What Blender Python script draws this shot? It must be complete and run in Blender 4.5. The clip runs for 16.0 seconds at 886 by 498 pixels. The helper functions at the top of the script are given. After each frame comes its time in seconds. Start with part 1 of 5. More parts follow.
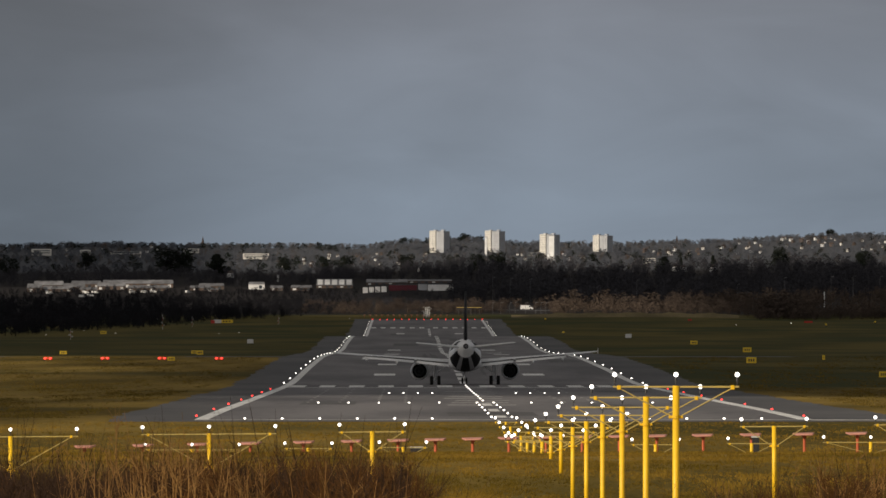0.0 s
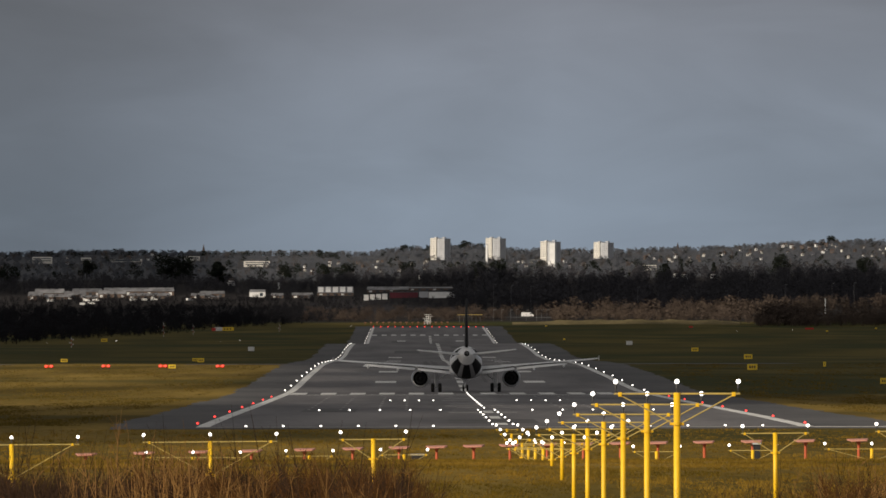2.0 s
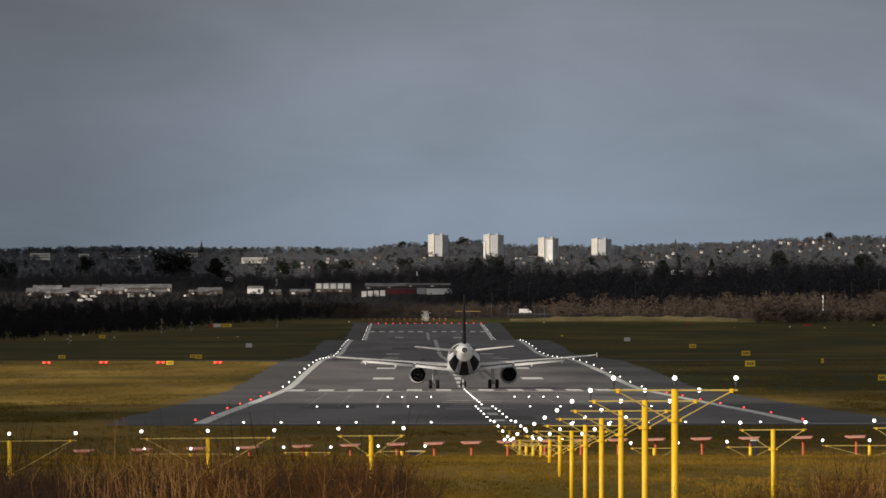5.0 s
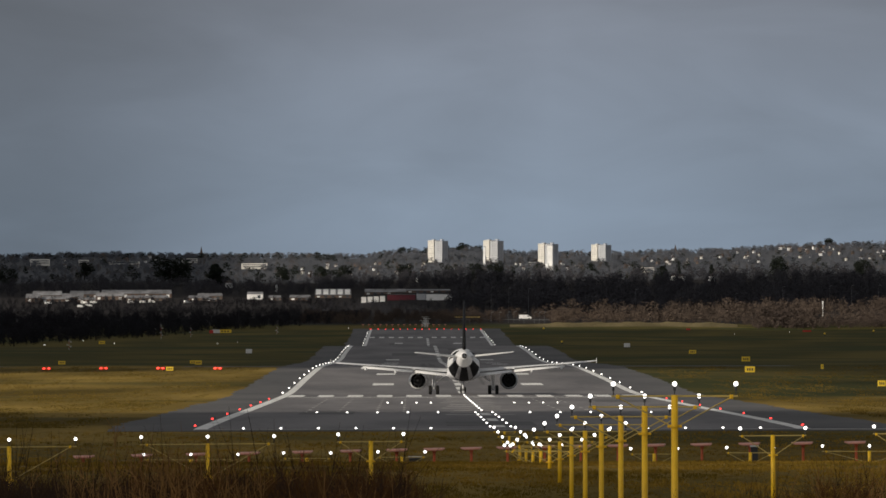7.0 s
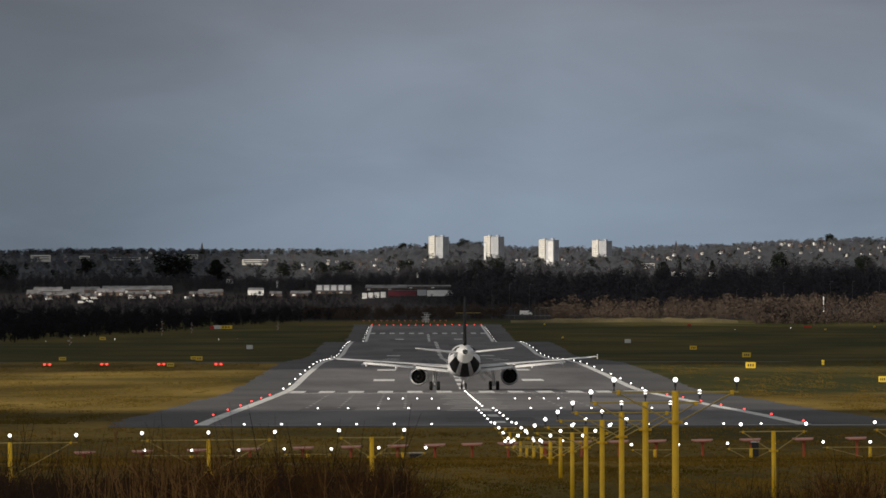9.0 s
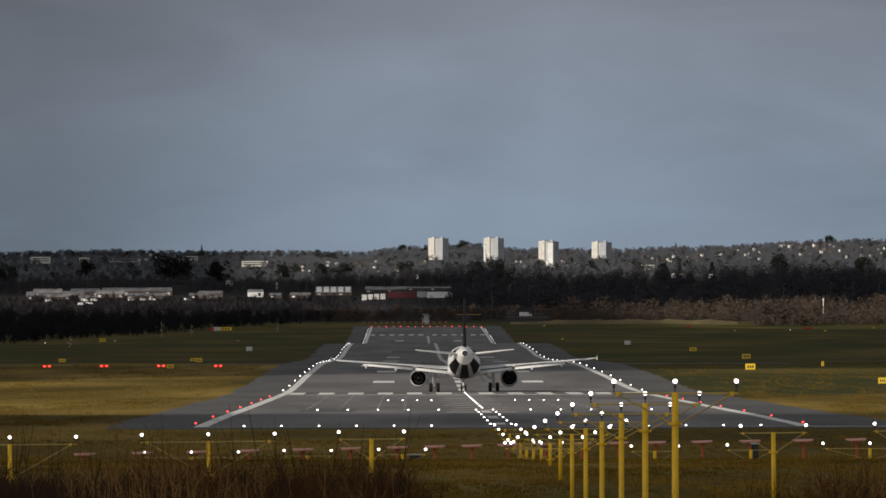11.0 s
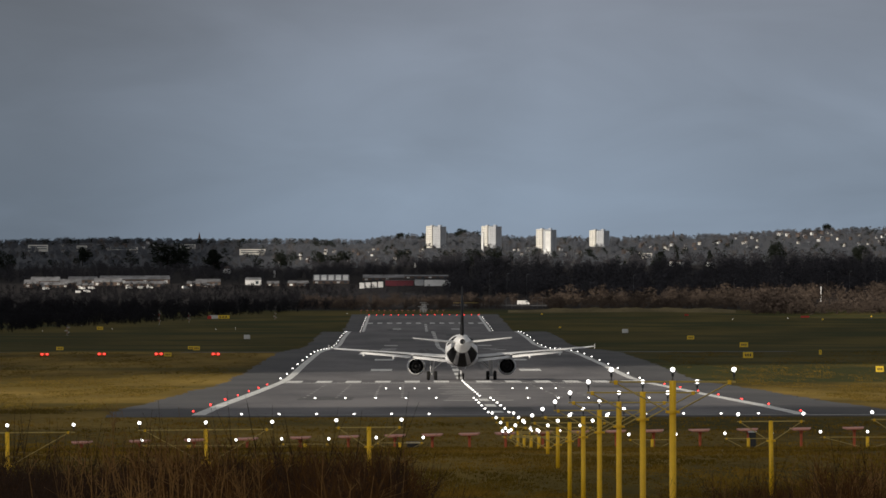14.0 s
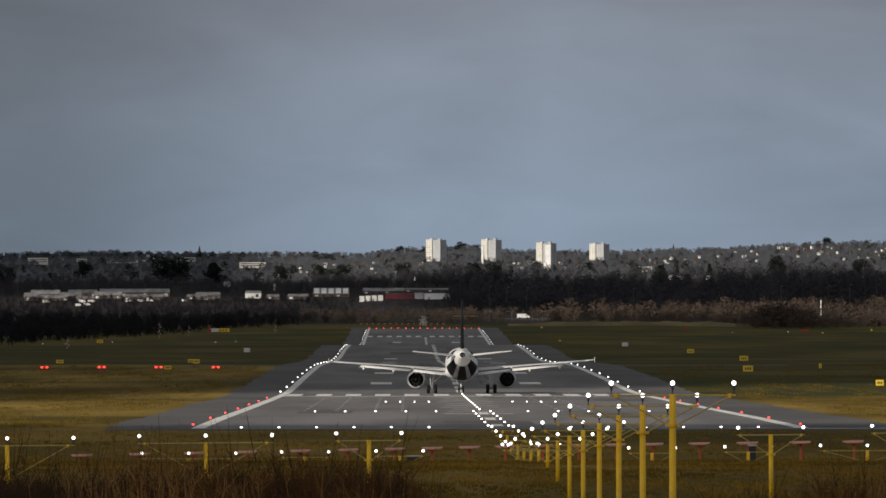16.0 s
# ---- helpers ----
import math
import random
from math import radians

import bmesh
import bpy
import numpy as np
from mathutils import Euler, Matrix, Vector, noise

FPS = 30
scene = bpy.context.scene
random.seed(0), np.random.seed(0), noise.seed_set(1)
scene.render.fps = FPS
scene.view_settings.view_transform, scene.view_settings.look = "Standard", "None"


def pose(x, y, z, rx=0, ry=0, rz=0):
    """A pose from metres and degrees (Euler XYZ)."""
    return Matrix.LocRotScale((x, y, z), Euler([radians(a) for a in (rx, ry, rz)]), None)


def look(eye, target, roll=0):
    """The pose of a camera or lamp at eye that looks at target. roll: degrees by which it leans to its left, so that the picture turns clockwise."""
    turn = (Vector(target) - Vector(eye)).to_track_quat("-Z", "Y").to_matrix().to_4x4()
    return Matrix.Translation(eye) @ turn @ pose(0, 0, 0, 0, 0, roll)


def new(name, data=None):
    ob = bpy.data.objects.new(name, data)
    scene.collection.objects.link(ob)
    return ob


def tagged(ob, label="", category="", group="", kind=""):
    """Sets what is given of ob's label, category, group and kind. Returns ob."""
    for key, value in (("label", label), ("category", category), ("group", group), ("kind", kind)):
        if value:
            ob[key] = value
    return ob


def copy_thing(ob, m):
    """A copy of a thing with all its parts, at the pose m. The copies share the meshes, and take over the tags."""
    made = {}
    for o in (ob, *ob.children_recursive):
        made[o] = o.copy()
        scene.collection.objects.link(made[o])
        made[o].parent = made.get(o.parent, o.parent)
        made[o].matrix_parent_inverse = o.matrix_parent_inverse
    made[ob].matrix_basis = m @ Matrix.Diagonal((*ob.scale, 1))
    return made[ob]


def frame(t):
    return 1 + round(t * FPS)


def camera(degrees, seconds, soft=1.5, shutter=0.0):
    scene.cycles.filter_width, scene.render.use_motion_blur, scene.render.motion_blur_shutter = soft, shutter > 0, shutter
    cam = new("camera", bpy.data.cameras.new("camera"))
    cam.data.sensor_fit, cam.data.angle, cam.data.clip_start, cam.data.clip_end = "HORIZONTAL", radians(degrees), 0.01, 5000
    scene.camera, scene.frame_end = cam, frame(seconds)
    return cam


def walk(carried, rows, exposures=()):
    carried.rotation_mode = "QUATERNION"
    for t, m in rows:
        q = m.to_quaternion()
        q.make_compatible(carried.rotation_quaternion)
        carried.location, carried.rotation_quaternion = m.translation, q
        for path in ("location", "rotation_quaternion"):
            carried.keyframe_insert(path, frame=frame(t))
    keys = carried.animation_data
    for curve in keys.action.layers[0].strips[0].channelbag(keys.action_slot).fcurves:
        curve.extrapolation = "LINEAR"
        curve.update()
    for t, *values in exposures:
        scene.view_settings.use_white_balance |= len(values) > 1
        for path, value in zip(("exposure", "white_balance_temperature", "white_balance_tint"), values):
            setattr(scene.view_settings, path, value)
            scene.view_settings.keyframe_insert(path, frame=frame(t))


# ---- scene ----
# camera: a fixed standpoint on a bank, long lens, with small shakes of pan, tilt and roll
EYE = Vector((0.0, 0.0, 10.0))
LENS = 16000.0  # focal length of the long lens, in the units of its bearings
cam = camera(2 * math.degrees(math.atan(784 / LENS)), 16.0, soft=1.6)
SHAKES = (
    (0.0, 0.0, 0.0, 0.0), (0.5, -0.3, 3.6, -0.09), (1.0, 1.5, 9.1, -0.02), (1.5, 1.2, 10.0, -0.097),
    (2.0, 1.4, 12.9, -0.096), (2.5, 0.1, 11.3, -0.087), (3.0, -0.1, 7.6, -0.018), (3.5, -0.2, 0.0, 0.0),
    (4.0, -0.1, -0.2, -0.05), (6.5, -3.1, 19.5, -0.081), (7.0, -2.8, 17.0, -0.082), (7.5, -3.0, 16.0, -0.095),
    (8.0, -3.1, 13.4, -0.081), (8.5, -2.8, 10.2, -0.083), (9.0, -1.5, 9.7, -0.09), (11.5, -2.3, 13.8, -0.119),
    (12.0, -3.1, 14.9, -0.081), (12.5, -4.6, 15.3, -0.0), (13.0, -3.1, 4.9, 0.095), (13.5, -4.6, -8.7, 0.125),
    (14.0, -6.1, -8.3, -0.083), (14.5, -3.1, 1.5, 0.003), (15.0, -3.1, -1.6, 0.035), (15.5, -6.1, 4.6, -0.042),
    (16.0, -6.1, 15.3, -0.042),
)


def aim(right, down, roll):
    az, el = (57.6 - right) / LENS, (109.0 + down) / LENS
    return look(EYE, EYE + Vector((math.sin(az), math.cos(az), math.tan(el))) * 100, roll)


walk(cam, [(t, aim(r, d, o)) for t, r, d, o in SHAKES], [(0.0, -0.09, 6360, 10), (3.0, 0.02, 6320, 10), (4.2, 0.0, 6290, 10), (6.3, 0.02, 6100, 9), (12.0, 0.04, 6050, 9), (16.0, 0.12, 6050, 9)])

# ---- world and sun ----
SUN_DIR = Vector((0.72, 0.62, -0.36)).normalized()  # low winter sun from behind and to the left
world = bpy.data.worlds.new("overcast_sky")
scene.world = world
world.use_nodes = True


def build_world():
    nt = world.node_tree
    nt.nodes.clear()
    N, L = nt.nodes.new, nt.links.new
    out, bg = N("ShaderNodeOutputWorld"), N("ShaderNodeBackground")
    sky = N("ShaderNodeTexSky")
    sky.sky_type, sky.sun_disc = "NISHITA", False
    sky.sun_elevation = math.asin(-SUN_DIR.z)
    sky.sun_rotation = math.atan2(-SUN_DIR.x, -SUN_DIR.y)
    dim = N("ShaderNodeVectorMath")
    dim.operation = "SCALE"
    dim.inputs["Scale"].default_value = 0.05
    L(sky.outputs[0], dim.inputs[0])
    co = N("ShaderNodeTexCoord")
    sep = N("ShaderNodeSeparateXYZ")
    L(co.outputs["Generated"], sep.inputs[0])
    grad = N("ShaderNodeValToRGB")  # cloud deck: paler just above the horizon, greyer higher up, open again overhead
    el = grad.color_ramp.elements
    el[0].position, el[0].color = 0.0, (0.190, 0.229, 0.280, 1)
    el[1].position, el[1].color = 1.0, (0.190, 0.175, 0.155, 1)
    for p, c in ((0.012, (0.193, 0.232, 0.284, 1)), (0.022, (0.190, 0.218, 0.264, 1)), (0.034, (0.168, 0.180, 0.212, 1)), (0.055, (0.165, 0.172, 0.198, 1)), (0.16, (0.205, 0.196, 0.190, 1))):
        e = el.new(p)
        e.color = c
    L(sep.outputs["Z"], grad.inputs[0])
    mapping = N("ShaderNodeMapping")
    mapping.inputs["Scale"].default_value = (34, 34, 95)
    mapping.inputs["Location"].default_value = (3.1, 0.7, 1.9)
    L(co.outputs["Generated"], mapping.inputs[0])
    n1 = N("ShaderNodeTexNoise")
    n1.inputs["Scale"].default_value, n1.inputs["Detail"].default_value, n1.inputs["Roughness"].default_value = 1.0, 6, 0.5
    n1.inputs["Distortion"].default_value = 0.6
    L(mapping.outputs[0], n1.inputs["Vector"])
    cr = N("ShaderNodeMapRange")
    cr.inputs["From Min"].default_value, cr.inputs["From Max"].default_value = 0.3, 0.72
    cr.inputs["To Min"].default_value, cr.inputs["To Max"].default_value = 1.24, 1.56
    L(n1.outputs[0], cr.inputs[0])
    wide = N("ShaderNodeValToRGB")  # the deck thins a little towards the runway; the lens's dimmer sides are painted in
    we = wide.color_ramp.elements
    we[0].position, we[0].color = 0.40, (0.85, 0.85, 0.85, 1)
    we[1].position, we[1].color = 0.60, (0.85, 0.85, 0.85, 1)
    for q, g in ((0.45, 0.42), (0.479, 0.50), (0.486, 0.60), (0.4953, 0.79), (0.5077, 1.0), (0.521, 0.78)):
        e = we.new(q)
        e.color = (g, g, g, 1)
    half = N("ShaderNodeMath")
    half.operation = "MULTIPLY_ADD"
    half.inputs[1].default_value, half.inputs[2].default_value = 0.5, 0.5
    L(sep.outputs["X"], half.inputs[0])
    L(half.outputs[0], wide.inputs[0])
    both = N("ShaderNodeMath")
    both.operation = "MULTIPLY"
    L(cr.outputs[0], both.inputs[0])
    L(wide.outputs[0], both.inputs[1])
    toward, lobe, gain = N("ShaderNodeVectorMath"), N("ShaderNodeMath"), N("ShaderNodeMath")  # the deck is brighter on the sun's side
    toward.operation, toward.inputs[1].default_value = "DOT_PRODUCT", -SUN_DIR
    L(co.outputs["Generated"], toward.inputs[0])
    lobe.operation, lobe.use_clamp = "MAXIMUM", True
    lobe.inputs[1].default_value = 0.0
    L(toward.outputs["Value"], lobe.inputs[0])
    gain.operation, gain.inputs[1].default_value, gain.inputs[2].default_value = "MULTIPLY_ADD", 1.15, 1.0
    L(lobe.outputs[0], gain.inputs[0])
    sided = N("ShaderNodeMath")
    sided.operation = "MULTIPLY"
    L(both.outputs[0], sided.inputs[0])
    L(gain.outputs[0], sided.inputs[1])
    mul = N("ShaderNodeVectorMath")
    mul.operation = "SCALE"
    L(grad.outputs[0], mul.inputs[0])
    L(sided.outputs[0], mul.inputs["Scale"])
    mix = N("ShaderNodeMix")
    mix.data_type = "RGBA"
    mix.inputs[0].default_value = 0.9
    L(dim.outputs[0], mix.inputs[6])
    L(mul.outputs[0], mix.inputs[7])
    L(mix.outputs[2], bg.inputs[0])
    bg.inputs[1].default_value = 1.0
    L(bg.outputs[0], out.inputs[0])


build_world()
sun = new("sun", bpy.data.lights.new("sun", "SUN"))
sun.data.energy, sun.data.angle, sun.data.color = 4.0, radians(0.8), (1.0, 0.86, 0.68)
sun.matrix_world = look((0, 0, 60), Vector((0, 0, 60)) + SUN_DIR)


# ---- materials ----
def material(name, colour, rough=0.8, metal=0.0, second=None, scale=1.0, fine=12.0, bump=0.0, wear=0.25, stretch=(1, 1, 1), spec=0.4, rand=0.0, third=None, third_scale=0.006, lean=None):
    """A surface with a broad and a fine variation between two colours, in metres of the object's own space."""
    m = bpy.data.materials.new(name)
    m.use_nodes = True
    nt = m.node_tree
    N, L = nt.nodes.new, nt.links.new
    b = nt.nodes["Principled BSDF"]
    b.inputs["Roughness"].default_value, b.inputs["Metallic"].default_value = rough, metal
    b.inputs["Specular IOR Level"].default_value = spec
    second = second or tuple(c * (1 - wear) for c in colour)
    co, mp = N("ShaderNodeTexCoord"), N("ShaderNodeMapping")
    mp.inputs["Scale"].default_value = stretch
    L(co.outputs["Object"], mp.inputs[0])
    a, f = N("ShaderNodeTexNoise"), N("ShaderNodeTexNoise")
    for n, s, d in ((a, scale, 5), (f, fine, 3)):
        n.inputs["Scale"].default_value, n.inputs["Detail"].default_value = s, d
        L(mp.outputs[0], n.inputs["Vector"])
    ramp = N("ShaderNodeMapRange")
    ramp.inputs["From Min"].default_value, ramp.inputs["From Max"].default_value = 0.35, 0.65
    L(a.outputs[0], ramp.inputs[0])
    add = N("ShaderNodeMath")
    add.operation = "MULTIPLY_ADD"
    add.use_clamp = True
    L(f.outputs[0], add.inputs[0])
    add.inputs[1].default_value = 0.9
    sub = N("ShaderNodeMath")
    sub.operation = "SUBTRACT"
    L(ramp.outputs[0], sub.inputs[0])
    sub.inputs[1].default_value = 0.45
    L(sub.outputs[0], add.inputs[2])
    mix = N("ShaderNodeMix")
    mix.data_type = "RGBA"
    mix.inputs[6].default_value, mix.inputs[7].default_value = (*colour, 1), (*second, 1)
    L(add.outputs[0], mix.inputs[0])
    last = mix.outputs[2]
    if third:
        g, gr, gm = N("ShaderNodeTexNoise"), N("ShaderNodeMapRange"), N("ShaderNodeMix")
        g.inputs["Scale"].default_value, g.inputs["Detail"].default_value = third_scale, 4
        gr.inputs["From Min"].default_value, gr.inputs["From Max"].default_value = 0.5, 0.66
        gr.inputs["To Max"].default_value = 0.6
        gm.data_type = "RGBA"
        L(co.outputs["Object"], g.inputs["Vector"])
        L(g.outputs[0], gr.inputs[0])
        # darker, greener turf past the crossing taxiway, woodland floor past the airfield
        sp, turf_zone, cap = N("ShaderNodeSeparateXYZ"), N("ShaderNodeMapRange"), N("ShaderNodeMath")
        L(co.outputs["Object"], sp.inputs[0])
        turf_zone.inputs["From Min"].default_value, turf_zone.inputs["From Max"].default_value, turf_zone.inputs["To Max"].default_value = 1590, 1660, 0.72
        east, shift = N("ShaderNodeMath"), N("ShaderNodeMath")  # the darker turf begins nearer on the eastern side
        east.operation, east.inputs[1].default_value = "GREATER_THAN", 36.0
        shift.operation, shift.inputs[1].default_value = "MULTIPLY_ADD", 510.0
        L(sp.outputs["X"], east.inputs[0])
        L(east.outputs[0], shift.inputs[0])
        L(sp.outputs["Y"], shift.inputs[2])
        L(shift.outputs[0], turf_zone.inputs[0])
        cap.operation, cap.use_clamp = "ADD", True
        L(gr.outputs[0], cap.inputs[0])
        L(turf_zone.outputs[0], cap.inputs[1])
        L(cap.outputs[0], gm.inputs[0])
        L(last, gm.inputs[6])
        gm.inputs[7].default_value = (*third, 1)
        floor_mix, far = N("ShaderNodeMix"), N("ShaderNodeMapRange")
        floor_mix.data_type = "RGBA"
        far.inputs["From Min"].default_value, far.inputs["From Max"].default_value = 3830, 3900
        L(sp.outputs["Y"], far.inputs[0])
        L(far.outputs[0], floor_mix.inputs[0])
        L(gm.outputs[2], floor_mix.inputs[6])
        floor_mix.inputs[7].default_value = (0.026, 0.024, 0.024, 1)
        # hill floor; distance haze is put into its colour as a blue-grey tint
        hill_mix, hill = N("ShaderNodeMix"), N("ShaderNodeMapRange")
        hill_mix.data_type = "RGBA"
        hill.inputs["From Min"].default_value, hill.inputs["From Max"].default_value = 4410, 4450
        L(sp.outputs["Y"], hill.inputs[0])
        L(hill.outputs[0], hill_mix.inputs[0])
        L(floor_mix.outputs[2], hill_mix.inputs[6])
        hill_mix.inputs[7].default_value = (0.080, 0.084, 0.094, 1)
        last = hill_mix.outputs[2]
    if rand:
        geo, mr, sc = N("ShaderNodeNewGeometry"), N("ShaderNodeMapRange"), N("ShaderNodeVectorMath")
        sc.operation = "SCALE"
        mr.inputs["To Min"].default_value, mr.inputs["To Max"].default_value = 1 - rand, 1 + rand
        L(geo.outputs["Random Per Island"], mr.inputs[0])
        L(last, sc.inputs[0])
        L(mr.outputs[0], sc.inputs["Scale"])
        last = sc.outputs[0]
    L(last, b.inputs["Base Color"])
    if lean:  # massed twigs scatter light more evenly than single flat pieces
        geo2, soft, tot, nrm = N("ShaderNodeNewGeometry"), N("ShaderNodeVectorMath"), N("ShaderNodeVectorMath"), N("ShaderNodeVectorMath")
        soft.operation, tot.operation, nrm.operation = "SCALE", "ADD", "NORMALIZE"
        soft.inputs["Scale"].default_value = 0.22
        tot.inputs[1].default_value = lean
        L(geo2.outputs["Normal"], soft.inputs[0])
        L(soft.outputs[0], tot.inputs[0])
        L(tot.outputs[0], nrm.inputs[0])
        L(nrm.outputs[0], b.inputs["Normal"])
    if bump:
        bn = N("ShaderNodeBump")
        bn.inputs["Strength"].default_value, bn.inputs["Distance"].default_value = 0.6, bump
        L(f.outputs[0], bn.inputs["Height"])
        L(bn.outputs[0], b.inputs["Normal"])
    return m


def glow(name, colour, strength):
    m = bpy.data.materials.new(name)
    m.use_nodes = True
    b = m.node_tree.nodes["Principled BSDF"]
    b.inputs["Base Color"].default_value = (*colour, 1)
    b.inputs["Emission Color"].default_value = (*colour, 1)
    b.inputs["Emission Strength"].default_value = strength
    return m


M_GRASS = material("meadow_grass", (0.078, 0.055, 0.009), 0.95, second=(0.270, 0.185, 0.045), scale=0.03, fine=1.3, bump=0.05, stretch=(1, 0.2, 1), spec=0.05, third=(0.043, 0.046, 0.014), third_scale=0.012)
M_ASPHALT = material("runway_asphalt", (0.185, 0.177, 0.180), 0.85, second=(0.108, 0.105, 0.110), scale=0.09, fine=1.2, bump=0.004, stretch=(1, 0.12, 1), spec=0.25)
M_SHOULDER = material("shoulder_asphalt", (0.075, 0.075, 0.080), 0.9, second=(0.115, 0.112, 0.112), scale=0.06, fine=1.0, bump=0.004, stretch=(1, 0.2, 1), spec=0.2)
M_PAINT = material("worn_white_paint", (0.82, 0.82, 0.80), 0.75, second=(0.52, 0.52, 0.51), scale=0.3, fine=2.5)
M_PAINT_OLD = material("faded_white_paint", (0.42, 0.41, 0.40), 0.85, second=(0.22, 0.22, 0.21), scale=0.4, fine=3.0)
M_RUBBER = material("rubber_streak", (0.060, 0.058, 0.058), 0.8, second=(0.090, 0.088, 0.088), scale=0.1, fine=1.5)
M_YELLOW = material("yellow_mast_paint", (0.95, 0.58, 0.012), 0.5, second=(0.80, 0.47, 0.012), scale=0.6, fine=8)
M_BAR = material("pale_yellow_bar", (0.55, 0.40, 0.10), 0.5, second=(0.42, 0.33, 0.12), scale=2, fine=10)
M_ORANGE = material("orange_antenna_paint", (0.62, 0.13, 0.045), 0.55, second=(0.50, 0.10, 0.04), scale=1, fine=9)
M_PINK = material("pale_orange_antenna_cover", (0.66, 0.30, 0.22), 0.5, second=(0.55, 0.24, 0.17), scale=1, fine=9)
M_DARKMETAL = material("dark_lamp_metal", (0.05, 0.05, 0.05), 0.5, 0.4, scale=3, fine=20)
M_LAMP = glow("white_lamp_glass", (1.0, 0.93, 0.83), 3.4)
M_LAMP_RED = glow("red_lamp_glass", (1.0, 0.045, 0.035), 3.4)
M_LAMP_PAPI = glow("red_papi_glass", (1.0, 0.055, 0.035), 2.8)


# ---- mesh helpers ----
def part(name, bm, mat, parent=None, label=""):
    """Links a bmesh as one mesh object, under a thing where parent is given."""
    me = bpy.data.meshes.new(name)
    bm.to_mesh(me)
    bm.free()
    for m in (mat if isinstance(mat, (list, tuple)) else [mat]):
        me.materials.append(m)
    ob = new(name, me)
    if parent:
        ob.parent = parent
    if label:
        ob["label"] = label
    return ob


def raw(name, verts, faces, mat, parent=None):
    me = bpy.data.meshes.new(name)
    me.from_pydata([tuple(v) for v in verts], [], faces)
    me.materials.append(mat)
    me.update()
    ob = new(name, me)
    if parent:
        ob.parent = parent
    return ob


def smooth(ob):
    ob.data.polygons.foreach_set("use_smooth", [True] * len(ob.data.polygons))
    return ob


def box(bm, x0, y0, z0, x1, y1, z1, bevel=0.0):
    r = bmesh.ops.create_cube(bm, size=1)
    vs = r["verts"]
    bmesh.ops.transform(bm, verts=vs, matrix=Matrix.Translation(((x0 + x1) / 2, (y0 + y1) / 2, (z0 + z1) / 2)) @ Matrix.Diagonal((abs(x1 - x0), abs(y1 - y0), abs(z1 - z0), 1)))
    if bevel:
        bmesh.ops.bevel(bm, geom=list({e for v in vs for e in v.link_edges}), offset=bevel, segments=1, affect="EDGES")


def rod(bm, a, b, r0, r1=None, n=8, cap=True):
    a, b = Vector(a), Vector(b)
    r = bmesh.ops.create_cone(bm, cap_ends=cap, segments=n, radius1=r0, radius2=r0 if r1 is None else r1, depth=(b - a).length)
    turn = (b - a).to_track_quat("Z", "Y").to_matrix().to_4x4()
    bmesh.ops.transform(bm, verts=r["verts"], matrix=Matrix.Translation((a + b) / 2) @ turn)


def ball(bm, c, r, n=8, squash=1.0):
    q = bmesh.ops.create_uvsphere(bm, u_segments=n, v_segments=max(4, n // 2 + 1), radius=r)
    bmesh.ops.transform(bm, verts=q["verts"], matrix=Matrix.Translation(c) @ Matrix.Diagonal((1, 1, squash, 1)))


def thing(name, label, category, group="", m=None, kind=""):
    ob = tagged(new(name), label, category, group, kind)
    if m:
        ob.matrix_world = m
    return ob


# ---- the lie of the land: height by distance along the runway ----
CL = 6.93  # the runway's centreline lies this far right of the eye
THR = 1136.0  # landing threshold
NEAR_END, FAR_END = 672.0, 3713.0
PROFILE = (
    (-60, 8.2), (0, 8.3), (15, 8.0), (60, 5.6), (120, 3.6), (200, 1.6), (300, 0.7), (375, 1.2),
    (395, 1.75), (418, 2.7), (440, 2.72), (468, 2.55), (560, 1.15), (640, 1.55), (672, 1.85), (761, 1.63),
    (877, 1.23), (995, 0.86), (1119, 0.5), (1181, 0.42), (1242, 0.58), (1357, 1.1), (1486, 1.5), (1580, 1.75),
    (1660, 1.68), (1811, 1.3), (1944, 0.85), (2097, 1.1), (2222, 2.1), (2381, 2.9), (2460, 3.0), (2650, 1.5),
    (2900, -0.2), (3179, 0.7), (3440, 3.4), (3713, 6.1), (3800, 7.2), (3900, 8.5), (4100, 13), (4400, 27),
    (4750, 42.5), (4960, 42),
)
_d = np.arange(-60, 4961, 5.0)
_k = np.hanning(9) / np.hanning(9).sum()
_z = np.convolve(np.pad(np.interp(_d, [p[0] for p in PROFILE], [p[1] for p in PROFILE]), 4, mode="edge"), _k, "valid")


RIDGE_X = (-216, -156, -67, -26, -8, 37, 52, 81, 111, 141, 170, 200, 230, 300)
RIDGE_Z = (-0.1, 1.0, 0.4, 0.0, 2.2, 4.0, 1.9, 1.0, 1.0, 2.5, 3.4, 4.9, 5.8, 5.5)


def land(y, x=CL):
    """Ground height: the runway's long profile, with gentle swells away from it and hills far behind."""
    z = float(np.interp(y, _d, _z))
    off = min(max((abs(x - CL) - 40) / 60, 0), 1)
    z += off * 0.25 * math.sin(x * 0.045 + y * 0.006)
    if y > 3800:
        k = min((y - 3800) / 900, 1)
        z += k * float(np.interp(x, RIDGE_X, RIDGE_Z))
    return z


